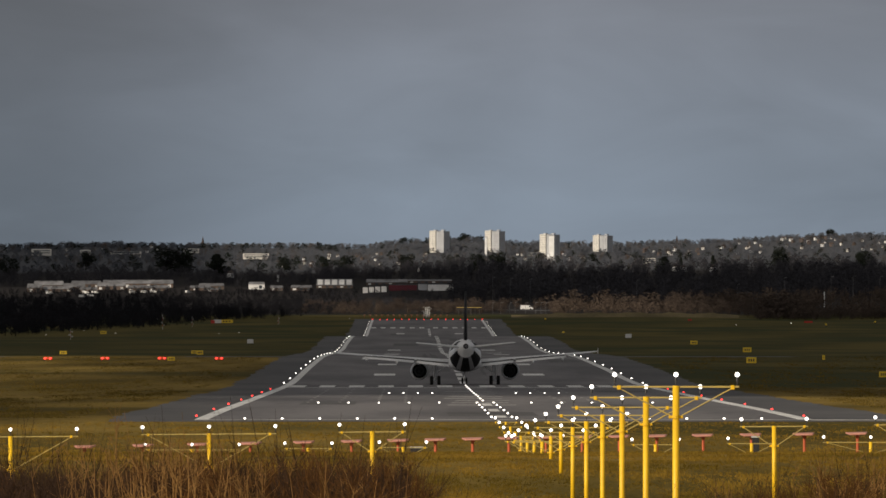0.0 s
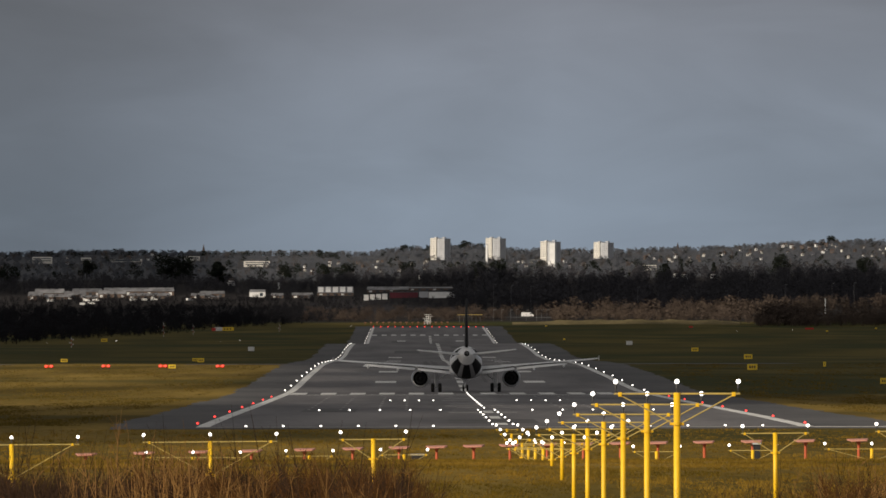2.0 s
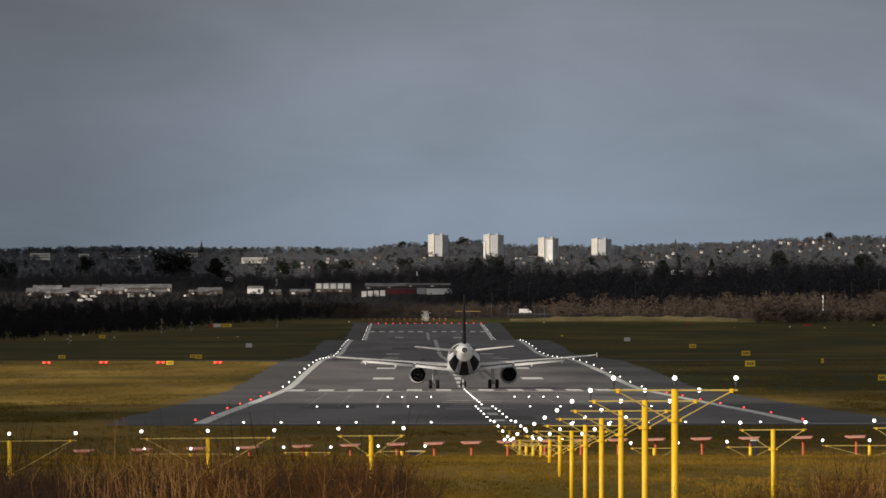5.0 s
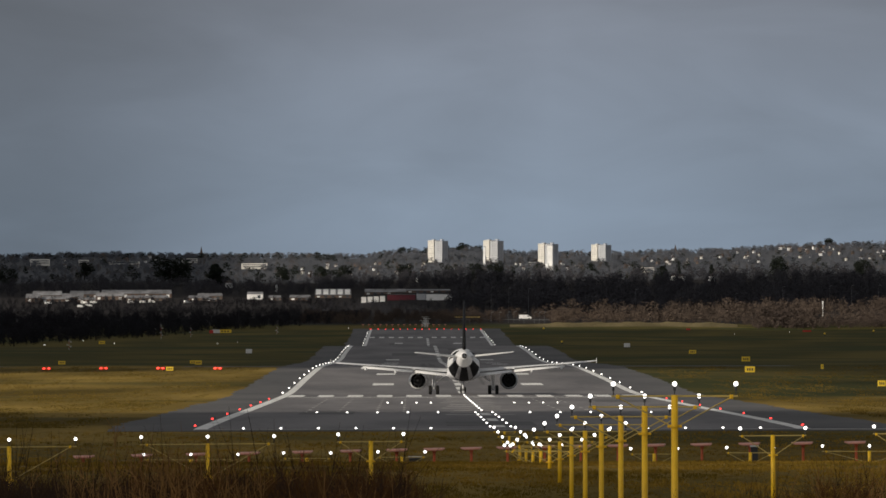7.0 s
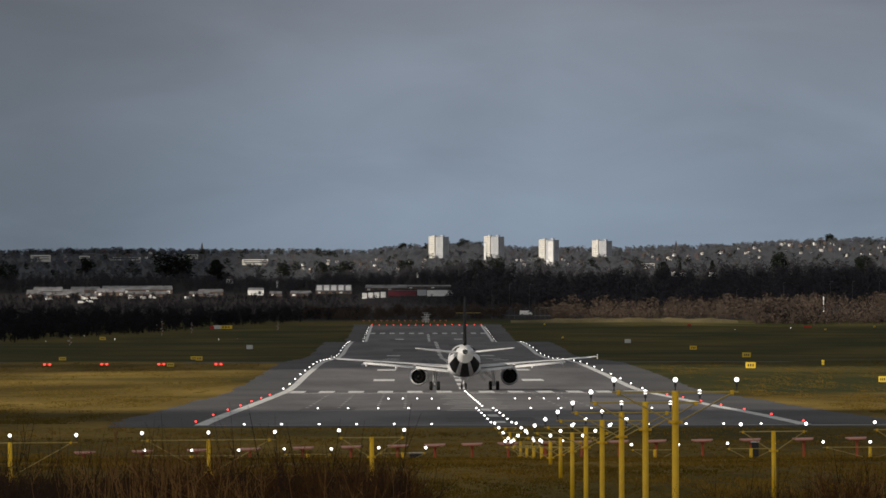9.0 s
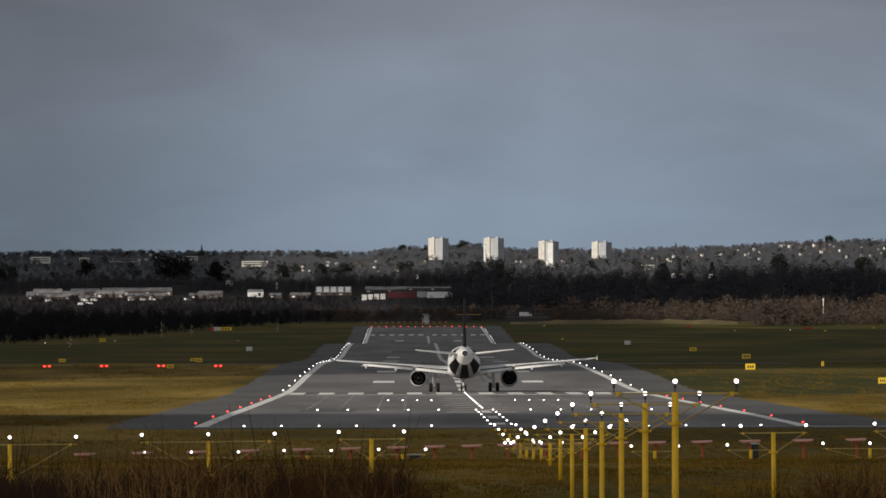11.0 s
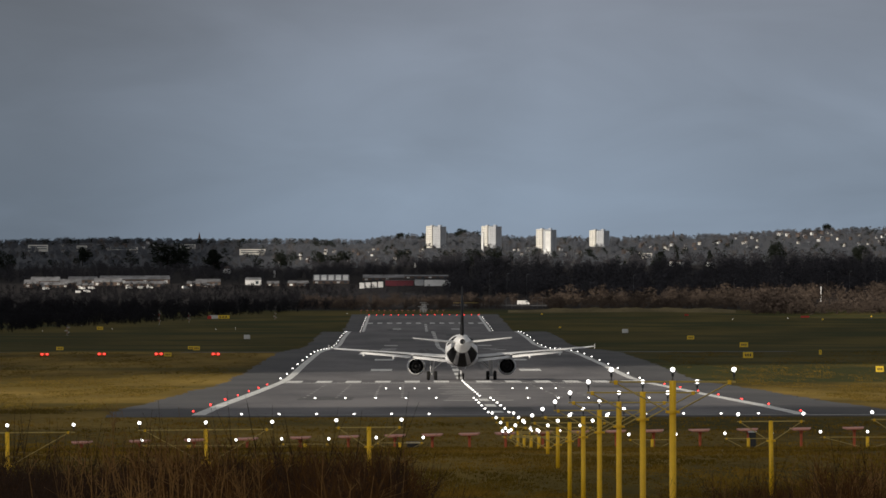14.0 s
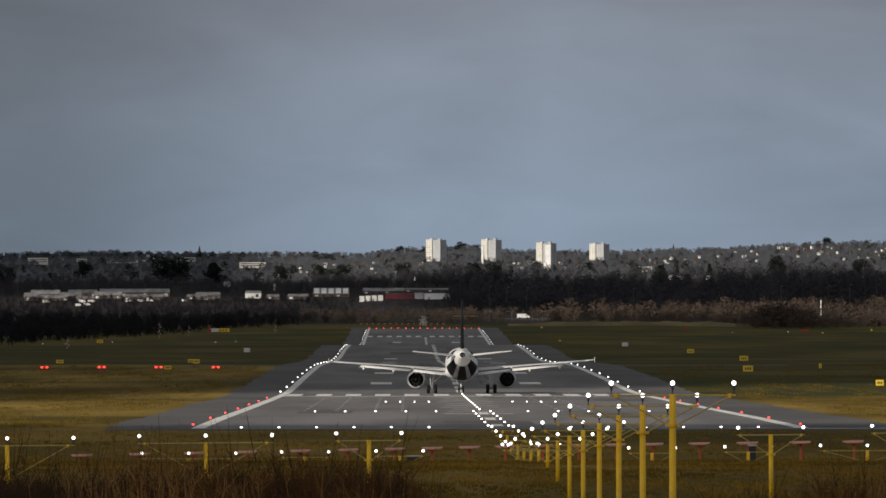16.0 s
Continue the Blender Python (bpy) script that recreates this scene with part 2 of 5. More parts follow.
def strip(name, x0, x1, y0, y1, lift, mat, step=10.0, parent=None, ragged=0.0):
    """A thin slab laid on the land between two distances."""
    n = max(1, int(math.ceil((y1 - y0) / step)))
    v, f = [], []
    for i in range(n + 1):
        y = y0 + (y1 - y0) * i / n
        z = land(y)
        a, b = (x0 + ragged * noise.noise((y * 0.09, 1.3, 0)) + ragged * noise.noise((y * 0.013, 7, 0)), x1 + ragged * noise.noise((y * 0.09, 5.1, 0)) + ragged * noise.noise((y * 0.013, 3, 0)))
        v += [(a, y, z - 0.02), (a, y, z + lift), (b, y, z + lift), (b, y, z - 0.02)]
    for i in range(n):
        a, b = 4 * i, 4 * i + 4
        f += [(a, b, b + 1, a + 1), (a + 1, b + 1, b + 2, a + 2), (a + 2, b + 2, b + 3, a + 3)]
    f += [(0, 1, 2, 3), (4 * n + 3, 4 * n + 2, 4 * n + 1, 4 * n)]
    return raw(name, v, f, mat, parent)


def build_ground():
    xs = sorted(set([CL + s * w for s in (-1, 1) for w in (0, 12, 24, 31, 36, 44, 54, 66, 80, 96, 115, 140, 170, 210, 260, 320, 400, 500, 640, 800, 1000)]))
    ys = list(np.arange(-60, 3800, 10.0)) + list(np.arange(3800, 4961, 20.0))
    v = [(x, y, land(y, x)) for y in ys for x in xs]
    w = len(xs)
    f = [(j * w + i, j * w + i + 1, (j + 1) * w + i + 1, (j + 1) * w + i) for j in range(len(ys) - 1) for i in range(w - 1)]
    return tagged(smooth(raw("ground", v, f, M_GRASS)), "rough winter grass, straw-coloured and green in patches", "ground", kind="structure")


ground = build_ground()
shoulder = tagged(strip("pavement", CL - 29.6, CL + 30.6, NEAR_END - 4, FAR_END + 30, 0.03, M_SHOULDER, 4.0, None, 0.8), "dark weathered asphalt shoulder beside the runway", "pavement", kind="structure")
runway = tagged(strip("runway", CL - 22.9, CL + 22.9, NEAR_END, FAR_END, 0.06, M_ASPHALT), "grey worn asphalt runway that dips and rises", "runway", kind="structure")
for x0, x1 in ((-420, CL - 29.4), (CL + 30.4, 420)):  # taxiway that crosses behind the landing area
    tagged(strip("taxiway", x0, x1, 1612, 1636, 0.03, M_SHOULDER), "dark asphalt taxiway crossing the grass", "taxiway", kind="structure")


def build_markings():
    top = 0.075
    P = lambda name, x0, x1, y0, y1, mat=M_PAINT: strip(name, CL + x0, CL + x1, y0, y1, top, mat, 10, runway)
    for s in (-1, 1):
        P("edge_line", s * 22.5 - 0.5, s * 22.5 + 0.5, NEAR_END + 2, FAR_END - 2)
    for y0 in (THR - 22, 3425):  # threshold stripes at both ends
        for i in range(6):
            for s in (-1, 1):
                x = s * (2.65 + 3.66 * i)
                P("threshold_stripe", x - 0.95, x + 0.95, y0, y0 + 30)
    P("threshold_bar", -22.4, 22.4, THR - 34, THR - 32.6)
    for y in (150, 300, 450, 600, 750, 900):
        for s in (-1, 1):
            if y != 450:
                P("touchdown_bar", s * 10.6 - 1.5, s * 10.6 + 1.5, THR - 6 + y, THR + 16.5 + y)
    for s in (-1, 1):
        P("aiming_bar", s * 12 - 3.2, s * 12 + 3.2, THR + 405, THR + 450)
    for y in (150, 300, 600):
        for s in (-1, 1):
            P("touchdown_bar", s * 10.6 - 1.5, s * 10.6 + 1.5, 3425 - 20 - y, 3425 - y)
    y = THR + 40
    while y < 3390:
        P("centre_dash", -0.45, 0.45, y, y + 30)
        y += 50
    for y0, y1 in ((688, 702), (742, 764), (806, 830)):  # centre dashes between the paired lights
        P("centre_dash", -0.42, 0.42, y0, y1)
    for k in range(1, 12):  # faint cross bars at the centreline lights
        y = THR - 30 * k + 6
        P("faded_bar", -2.6 - 0.5 * (k % 3), 2.2 + 0.4 * (k % 2), y, y + 2.6, M_PAINT_OLD)
    for x in (-16.6, -13.6, -10.0, -7.4, 7.6, 10.4):  # remains of older stripes
        for k in range(8):
            P("faded_dash", x - 0.14, x + 0.14, 850 + k * 30, 855 + k * 30, M_PAINT_OLD)
    for k in range(26):  # rubber streaks of landings
        x = (-1) ** k * random.uniform(2.2, 5.4)
        y = random.uniform(THR + 120, THR + 420)
        P("tyre_mark", x - 0.22, x + 0.22, y, y + random.uniform(60, 260), M_RUBBER)
    for x, y, w, d in ((-14, 3220, 4, 45), (-17, 820, 5, 40), (9, 760, 4, 60), (14, 1010, 6, 30), (-6, 1330, 5, 50), (16, 1480, 5, 60), (-11, 2150, 6, 50), (3, 2270, 5, 60), (-4, 700, 7, 35)):
        strip("asphalt_repair", CL + x, CL + x + w, y, y + d, 0.068, M_RUBBER, 10, runway)
    P("end_line", -22.4, 30, NEAR_END + 0.2, NEAR_END + 1.4, M_PAINT_OLD)


build_markings()


# ---- lights set in and beside the runway ----
def light_kind(name, mat, label, r, tall, category="runway light", group="", squash=0.8):
    """A low lamp: a dark metal body and a domed glass."""
    ob = thing(name, label, category, group)
    bm = bmesh.new()
    rod(bm, (0, 0, -0.02), (0, 0, tall), r * 0.75, r * 0.6, 10)
    part("lamp_body", bm, M_DARKMETAL, ob)
    bm = bmesh.new()
    ball(bm, (0, 0, tall + r * 0.55), r, 10, squash)
    smooth(part("lens", bm, mat, ob, "lit glass lens"))
    return ob


def scatter(proto, places):
    """The first place takes the thing itself, the others copies."""
    proto.matrix_world = pose(*places[0])
    for p in places[1:]:
        copy_thing(proto, pose(*p))


def on(x, y, lift=0.07):
    return (CL + x, y, land(y) + lift)


def build_runway_lights():
    white = light_kind("runway_edge_light", M_LAMP, "white runway edge light beside the edge line, lit", 0.12, 0.03, group="white runway edge lights")
    scatter(white, [on(s * 23.45, 1181 + 61.5 * k, 0.03) for k in range(41) for s in (-1, 1)])
    red = light_kind("displaced_edge_light", M_LAMP_RED, "red runway edge light before the threshold, lit", 0.095, 0.02, group="red edge lights")
    scatter(red, [on(s * 23.45, 1067 - 61.5 * k, 0.03) for k in range(7) for s in (-1, 1)])
    end = light_kind("runway_end_light", M_LAMP_RED, "red runway end light in a row, lit", 0.19, 0.1, group="red end lights")
    scatter(end, [on(-22.5 + 3.0 * k, FAR_END - 1, 0.07) for k in range(16)])
    inset = light_kind("inset_approach_light", M_LAMP, "white approach light set in the runway, lit", 0.10, 0.0, "approach light", "inset approach lights", 0.6)
    spots = [on(0, THR - 30 * k) for k in range(0, 10)]
    spots += [on(s * 0.78, THR - 30 * k) for k in range(10, 16) for s in (-1, 1)]
    for y, n, gap, skip in ((986, 4, 1.57, 4.55), (836, 5, 2.8, 4.25), (NEAR_END + 3, 6, 2.8, 5.3)):
        spots += [on(s * (k * gap + skip), y) for k in range(n) for s in (-1, 1)]
    scatter(inset, spots)


build_runway_lights()


# ---- approach masts ----
def lamp_height(y):
    """Height of the lamp line, which climbs towards the near end."""
    return float(np.interp(y, (238, 448, 480, 560, 672), (8.33, 4.06, 3.3, 2.35, 2.2)))


def mast(name, base, top, lamps, label, group, post_r=0.09, tilt=0.0, brace=1.0):
    """A tubular post with a crossbar on two braces, and lamps on thin stems along the bar; lamps are offsets in x."""
    x, y = base
    g = land(y, x)
    h = top - g  # lamp height over the ground
    ob = thing(name, label, "approach light mast", group, pose(x, y, g, 0, tilt, 0))
    bar = h - 0.32
    bm = bmesh.new()
    rod(bm, (0, 0, -0.3), (0, 0, bar + 0.03), post_r * 1.08, post_r, 14)
    smooth(part("post", bm, M_YELLOW, ob))
    bm = bmesh.new()
    rod(bm, (0, 0, bar - 1.25 * brace), (0, 0, bar - 1.13 * brace), post_r * 1.35, post_r * 1.35, 14)
    box(bm, -post_r * 2.1, -0.05, bar - 1.25 * brace, post_r * 2.1, 0.05, bar - 1.15 * brace, 0.01)
    part("brace_collar", bm, M_YELLOW, ob)
    w = max(abs(v) for v in lamps) + 0.05
    bm = bmesh.new()
    box(bm, -w, -0.03, bar - 0.024, w, 0.03, bar + 0.024, 0.006)
    part("crossbar", bm, M_BAR, ob)
    for s in (-1, 1):
        bm = bmesh.new()
        rod(bm, (s * post_r, 0, bar - 1.19 * brace), (s * w * 0.9, 0, bar - 0.03), 0.020, 0.020, 6)
        part("brace", bm, M_BAR, ob)
        bm = bmesh.new()
        box(bm, s * w * 0.9 - 0.05, -0.045, bar - 0.075, s * w * 0.9 + 0.05, 0.045, bar + 0.04, 0.01)
        part("bracket", bm, M_YELLOW, ob)
    for v in lamps:
        bm = bmesh.new()
        rod(bm, (v, 0, bar + 0.03), (v, 0, h - 0.16), 0.016, 0.016, 6)
        rod(bm, (v, 0, h - 0.18), (v, 0, h - 0.05), 0.036, 0.03, 8)
        rod(bm, (v, 0.16, h), (v, -0.01, h), 0.04, 0.052, 10)
        lamp = part("lamp", bm, M_DARKMETAL, ob, "dark metal lamp housing")
        bm = bmesh.new()
        ball(bm, (v, -0.03, h), 0.061 + 0.00008 * (y - 238), 12, 1.0)
        smooth(part("lens", bm, M_LAMP, lamp, "bright white lit lens"))
    return ob


def build_masts():
    for k in range(16, 31):
        y = THR - 30 * k
        lamps = (-1.6, 0.0, 1.6) if k > 20 else (-0.78, 0.78)
        mast("approach_mast", (CL, y), lamp_height(y), lamps, "yellow approach light mast with a braced crossbar and lit white lamps", "centreline approach masts", 0.09, 0, 0.66)
    # outer crossbar: posts with two or three lamps
    for off, lamps in ((-24.07, (-2.85, 0, 2.85)), (-15.55, (-2.85, 0, 2.85)), (-8.55, (-1.4, 1.4)), (8.7, (-1.4, 1.4)), (14.45, (-1.4, 1.4))):
        x = CL + off
        mast("crossbar_mast", (x, 388), 10 - 0.0243 * (752 - (x * 41.2 + 726 - 371) * 0.0135 - 547), lamps, "yellow crossbar mast standing in rough grass with lit lamps", "outer crossbar masts", 0.096, -0.4, 1.2 if len(lamps) > 2 else 0.7)
    for off, lamps in ((-19.92, (-2.8, 0, 2.8)), (-13.0, (-1.4, 1.4)), (-7.38, (-1.4, 1.4)), (7.65, (-1.4, 1.4)), (13.37, (-1.4, 1.4)), (20.46, (-2.8, 0, 2.8))):
        x = CL + off
        mast("low_crossbar_mast", (x, 538), 10 - (784 - (x * 29.7 + 126) * 0.011 - 550) * 538 / 16000, lamps, "short yellow crossbar mast with two lit lamps", "inner crossbar masts", 0.1, 0, 0.55)


build_masts()

# ---- the airliner ----
M_WHITE = material("white_aircraft_paint", (0.82, 0.82, 0.81), 0.32, second=(0.70, 0.70, 0.70), scale=0.7, fine=5, spec=0.5)
M_BLACK = material("black_aircraft_paint", (0.006, 0.006, 0.007), 0.6, second=(0.010, 0.010, 0.011), scale=0.7, fine=5, spec=0.06)
M_GREY = material("grey_wing_paint", (0.74, 0.74, 0.75), 0.4, second=(0.62, 0.63, 0.64), scale=0.8, fine=6, spec=0.5)
M_STRIPE = material("silver_grey_stripe", (0.30, 0.30, 0.31), 0.4, second=(0.24, 0.24, 0.25), scale=0.7, fine=5)
M_TYRE = material("black_tyre_rubber", (0.014, 0.014, 0.014), 0.95, second=(0.022, 0.021, 0.020), scale=4, fine=25, spec=0.05)
M_STEEL = material("bare_gear_steel", (0.72, 0.72, 0.72), 0.4, 0.1, second=(0.6, 0.6, 0.61), scale=2, fine=14)
M_SOOT = material("sooty_exhaust_metal", (0.014, 0.013, 0.013), 0.9, 0.0, second=(0.008, 0.008, 0.008), scale=2, fine=9)


def loft(bm, rings, cap=True, pick=None):
    """Skins a row of closed rings of points; pick(ring, segment) chooses the material slot."""
    made = [[bm.verts.new(p) for p in ring] for ring in rings]
    n = len(made[0])
    for i in range(len(made) - 1):
        for j in range(n):
            f = bm.faces.new((made[i][j], made[i][(j + 1) % n], made[i + 1][(j + 1) % n], made[i + 1][j]))
            f.smooth = True
            if pick:
                f.material_index = pick(i, j)
    if cap:
        bm.faces.new(made[0])
        bm.faces.new(list(reversed(made[-1])))
    bmesh.ops.recalc_face_normals(bm, faces=bm.faces)


def ring_y(x, y, z, rx, rz, n):
    return [(x + rx * math.sin(2 * math.pi * k / n), y, z - rz * math.cos(2 * math.pi * k / n)) for k in range(n)]


def foil(x, lead, trail, z, thick, camber=0.0, upright=False):
    """An aerofoil section from leading to trailing edge; upright sections stand for the fin."""
    shape = ((0, 0), (0.03, 0.28), (0.12, 0.44), (0.3, 0.5), (0.55, 0.38), (0.8, 0.18), (1, 0.03), (1, -0.03), (0.8, -0.14), (0.55, -0.3), (0.3, -0.42), (0.12, -0.36), (0.03, -0.2))
    pts = []
    for c, t in shape:
        y = lead + (trail - lead) * c
        pts.append((t * thick, y, z) if upright else (x, y, z + t * thick + camber * c))
    return pts


def build_airliner():
    ob = thing("airliner", "white twin-jet airliner with a black tail, waiting on the runway", "aeroplane")
    fus = ((17.7, 3.3, 0.06), (17.3, 3.34, 0.62), (16.4, 3.48, 1.22), (15.0, 3.64, 1.72), (13.2, 3.74, 1.97), (11, 3.76, 2.03), (4, 3.76, 2.03), (-2, 3.76, 2.03), (-6.5, 3.77, 2.02),
           (-8.2, 3.82, 1.98), (-9.8, 3.94, 1.88), (-11.4, 4.10, 1.73), (-13, 4.29, 1.54), (-14.5, 4.48, 1.32), (-16, 4.67, 1.08), (-17.2, 4.82, 0.86), (-18.3, 4.94, 0.65), (-19.2, 5.02, 0.46), (-19.75, 5.05, 0.36))
    n = 40

    def livery(i, j):
        y = fus[i][0]
        a = abs((j + 0.5) / n * 360)
        a = min(a, 360 - a)  # degrees up from the keel
        if -13.2 < y < -2.0 and 108 < a < 150:
            return 1
        if -14.6 < y < -6.6:
            return 1 if a < 22 else 2 if a < 36 else 1 if a < 80 else 0
        if y >= -6.6 and y < 9 and a < 34:
            return 1 if y < 4 else 0
        return 0

    bm = bmesh.new()
    loft(bm, [ring_y(0, y, z, r, r * 1.01, n) for y, z, r in fus], True, livery)
    part("fuselage", bm, (M_WHITE, M_BLACK, M_STRIPE), ob, "white fuselage with black panels under the tail")
    bm = bmesh.new()
    loft(bm, [ring_y(0, y, 5.05, r, r, 20) for y, r in ((-19.7, 0.33), (-20.0, 0.30), (-20.0, 0.22), (-19.75, 0.2))], True)
    part("exhaust_nozzle", bm, M_SOOT, ob, "dark exhaust at the tail's tip")
    bm = bmesh.new()
    loft(bm, [ring_y(0, y, 2.72, rx, rz, 28) for y, rx, rz in ((6.6, 1.2, 0.5), (5.2, 1.9, 0.95), (3, 2.12, 1.06), (-2, 2.12, 1.06), (-4, 1.85, 0.9), (-6, 1.2, 0.55))])
    part("belly_fairing", bm, M_GREY, ob, "grey fairing under the wing root")
    for s in (-1, 1):
        side = lambda ring: [(s * p[0], p[1], p[2]) for p in ring]
        bm = bmesh.new()
        loft(bm, [side(foil(x, a, b, z, t, c)) for x, a, b, z, t, c in ((1.6, 6.2, -0.1, 2.86, 0.75, -0.02), (6.4, 3.5, -0.5, 3.24, 0.56, 0.0), (11.5, 0.9, -1.6, 3.70, 0.36, 0.0), (16.7, -1.75, -3.25, 4.20, 0.18, 0.0), (16.95, -2.1, -3.3, 4.23, 0.1, 0.0))])
        wing = part("wing", bm, M_GREY, ob, "pale grey swept wing")
        for x0, x1, y0, y1, z0, z1, c in ((2.0, 6.2, -0.25, -0.65, 2.66, 3.08, 1.7), (6.5, 12.9, -0.7, -2.0, 3.12, 3.66, 1.3)):
            bm = bmesh.new()
            loft(bm, [side(foil(x, y, y - cc, z, 0.16, -0.2 * cc)) for x, y, z, cc in ((x0, y0, z0, c), (x1, y1, z1, c * 0.72))])
            part("flap", bm, M_WHITE, ob, "white flap, set for take-off")
            # dark sliver modelled in place of the shade in the gap
            bm = bmesh.new()
            loft(bm, [side(foil(x, y + 0.5, y + 0.1, z + 0.15, 0.12)) for x, y, z in ((x0, y0, z0), (x1, y1, z1))])
            part("flap_gap_shade", bm, M_SOOT, ob, "dark strip standing for the shade between wing and flap")
        bm = bmesh.new()
        loft(bm, [side(foil(x, y, y - 0.7, z, 0.1, -0.03)) for x, y, z in ((13.1, -2.05, 3.82), (16.3, -2.75, 4.12))])
        part("aileron", bm, M_GREY, ob)
        for x, y, z in ((8.7, -1.2, 2.98), (12.5, -2.0, 3.34)):
            bm = bmesh.new()
            loft(bm, [ring_y(s * x, y + d, z + 0.05 * d, r * 0.7, r, 12) for d, r in ((2.4, 0.04), (1.6, 0.18), (0.4, 0.25), (-0.6, 0.24), (-1.6, 0.14), (-2.2, 0.03))])
            part("flap_fairing", bm, M_WHITE, ob)
        bm = bmesh.new()
        vs = [bm.verts.new((s * 16.97 + dx, y, z)) for dx in (-0.03, 0.03) for y, z in ((-1.9, 4.2), (-3.1, 4.58), (-3.5, 4.58), (-3.4, 4.2), (-3.5, 3.95), (-3.2, 3.95))]
        bm.faces.new(vs[:6])
        bm.faces.new(list(reversed(vs[6:])))
        for k in range(6):
            bm.faces.new((vs[k], vs[(k + 1) % 6], vs[6 + (k + 1) % 6], vs[6 + k]))
        part("wingtip_fence", bm, M_WHITE, ob)
        # engine
        ex, ez = s * 5.82, 1.78
        bm = bmesh.new()
        loft(bm, [ring_y(ex, y, ez, r, r, 32) for y, r in ((4.3, 0.85), (4.75, 0.92), (5.0, 1.0), (4.75, 1.09), (3.8, 1.19), (2.4, 1.18), (1.0, 1.10), (0.25, 0.99), (0.25, 0.95), (1.2, 0.94))], False)
        eng = part("engine_nacelle", bm, M_WHITE, ob, "white engine nacelle")
        bm = bmesh.new()
        rod(bm, (ex, 1.25, ez), (ex, 1.15, ez), 0.955, 0.955, 32)
        part("fan_duct", bm, M_SOOT, eng, "black duct inside the nacelle")
        bm = bmesh.new()
        loft(bm, [ring_y(ex, y, ez, r, r, 24) for y, r in ((1.2, 0.66), (0.2, 0.60), (-0.6, 0.46), (-0.6, 0.41), (-0.2, 0.4))], False)
        rod(bm, (ex, -0.2, ez), (ex, -0.26, ez), 0.41, 0.41, 24)
        rod(bm, (ex, -0.2, ez), (ex, -0.95, ez), 0.24, 0.05, 16)
        part("core_nozzle", bm, M_SOOT, eng, "sooty core nozzle")
        bm = bmesh.new()
        loft(bm, [[(ex - w, y, za), (ex + w, y, za), (ex + w, y, zb), (ex - w, y, zb)] for y, w, za, zb in ((4.0, 0.06, 2.7, 2.95), (2.5, 0.2, 2.6, 3.25), (0.4, 0.2, 2.55, 3.2), (-1.2, 0.06, 2.72, 3.0))])
        part("pylon", bm, M_WHITE, ob)
        # main gear
        bm = bmesh.new()
        rod(bm, (s * 3.62, 0, 2.7), (s * 3.8, 0, 0.58), 0.2, 0.16, 12)
        rod(bm, (s * 3.25, 0, 0.58), (s * 4.35, 0, 0.58), 0.08, 0.08, 10)
        rod(bm, (s * 2.5, 0.1, 2.35), (s * 3.7, 0, 1.35), 0.06, 0.06, 8)
        rod(bm, (s * 3.72, -0.3, 1.5), (s * 3.8, -0.22, 0.6), 0.04, 0.04, 6)
        leg = part("main_gear_leg", bm, M_STEEL, ob, "bare steel main gear leg")
        bm = bmesh.new()
        box(bm, s * 3.98 - 0.03, -0.5, 1.0, s * 3.98 + 0.03, 0.5, 2.5, 0.02)
        part("gear_door", bm, M_WHITE, ob)
        for dx in (-0.46, 0.46):
            wheel(bm_x=s * 3.8 + dx, y=0, r=0.58, w=0.42, parent=leg)
        # tailplane
        bm = bmesh.new()
        loft(bm, [side(foil(x, a, b, z, t, 0.0)) for x, a, b, z, t in ((0.3, -13.6, -17.2, 4.86, 0.40), (6.1, -16.5, -18.1, 5.48, 0.17), (6.28, -16.8, -18.15, 5.5, 0.08))])
        part("tailplane", bm, M_WHITE, ob, "white tailplane")
    bm = bmesh.new()
    loft(bm, [foil(0, a, b, z, t, 0, True) for a, b, z, t in ((-9.8, -15.6, 5.35, 0.5), (-10.9, -16.0, 6.3, 0.52), (-14.9, -17.2, 11.85, 0.26), (-15.4, -17.25, 12.05, 0.12))])
    fin = part("tail_fin", bm, M_BLACK, ob, "black tail fin")
    bm = bmesh.new()
    loft(bm, [foil(0, a, b, z, t, 0, True) for a, b, z, t in ((-15.65, -17.6, 6.2, 0.26), (-17.22, -18.45, 11.8, 0.13))])
    part("rudder", bm, M_BLACK, fin, "black rudder")
    bm = bmesh.new()
    rod(bm, (0, 12.6, 2.0), (0, 12.4, 0.42), 0.1, 0.08, 10)
    rod(bm, (-0.38, 12.4, 0.4), (0.38, 12.4, 0.4), 0.05, 0.05, 8)
    leg = part("nose_gear_leg", bm, M_STEEL, ob, "steel nose gear leg")
    for dx in (-0.26, 0.26):
        wheel(dx, 12.4, 0.4, 0.24, leg)
    for s in (-1, 1):
        bm = bmesh.new()
        box(bm, s * 0.55 - 0.02, 11.6, 1.35, s * 0.55 + 0.02, 13.2, 1.95, 0.01)
        part("nose_gear_door", bm, M_WHITE, ob)
    ob.matrix_world = pose(CL + 0.05, 1157.0, land(1157) + 0.06, 0.15, -0.25, 0)
    return ob


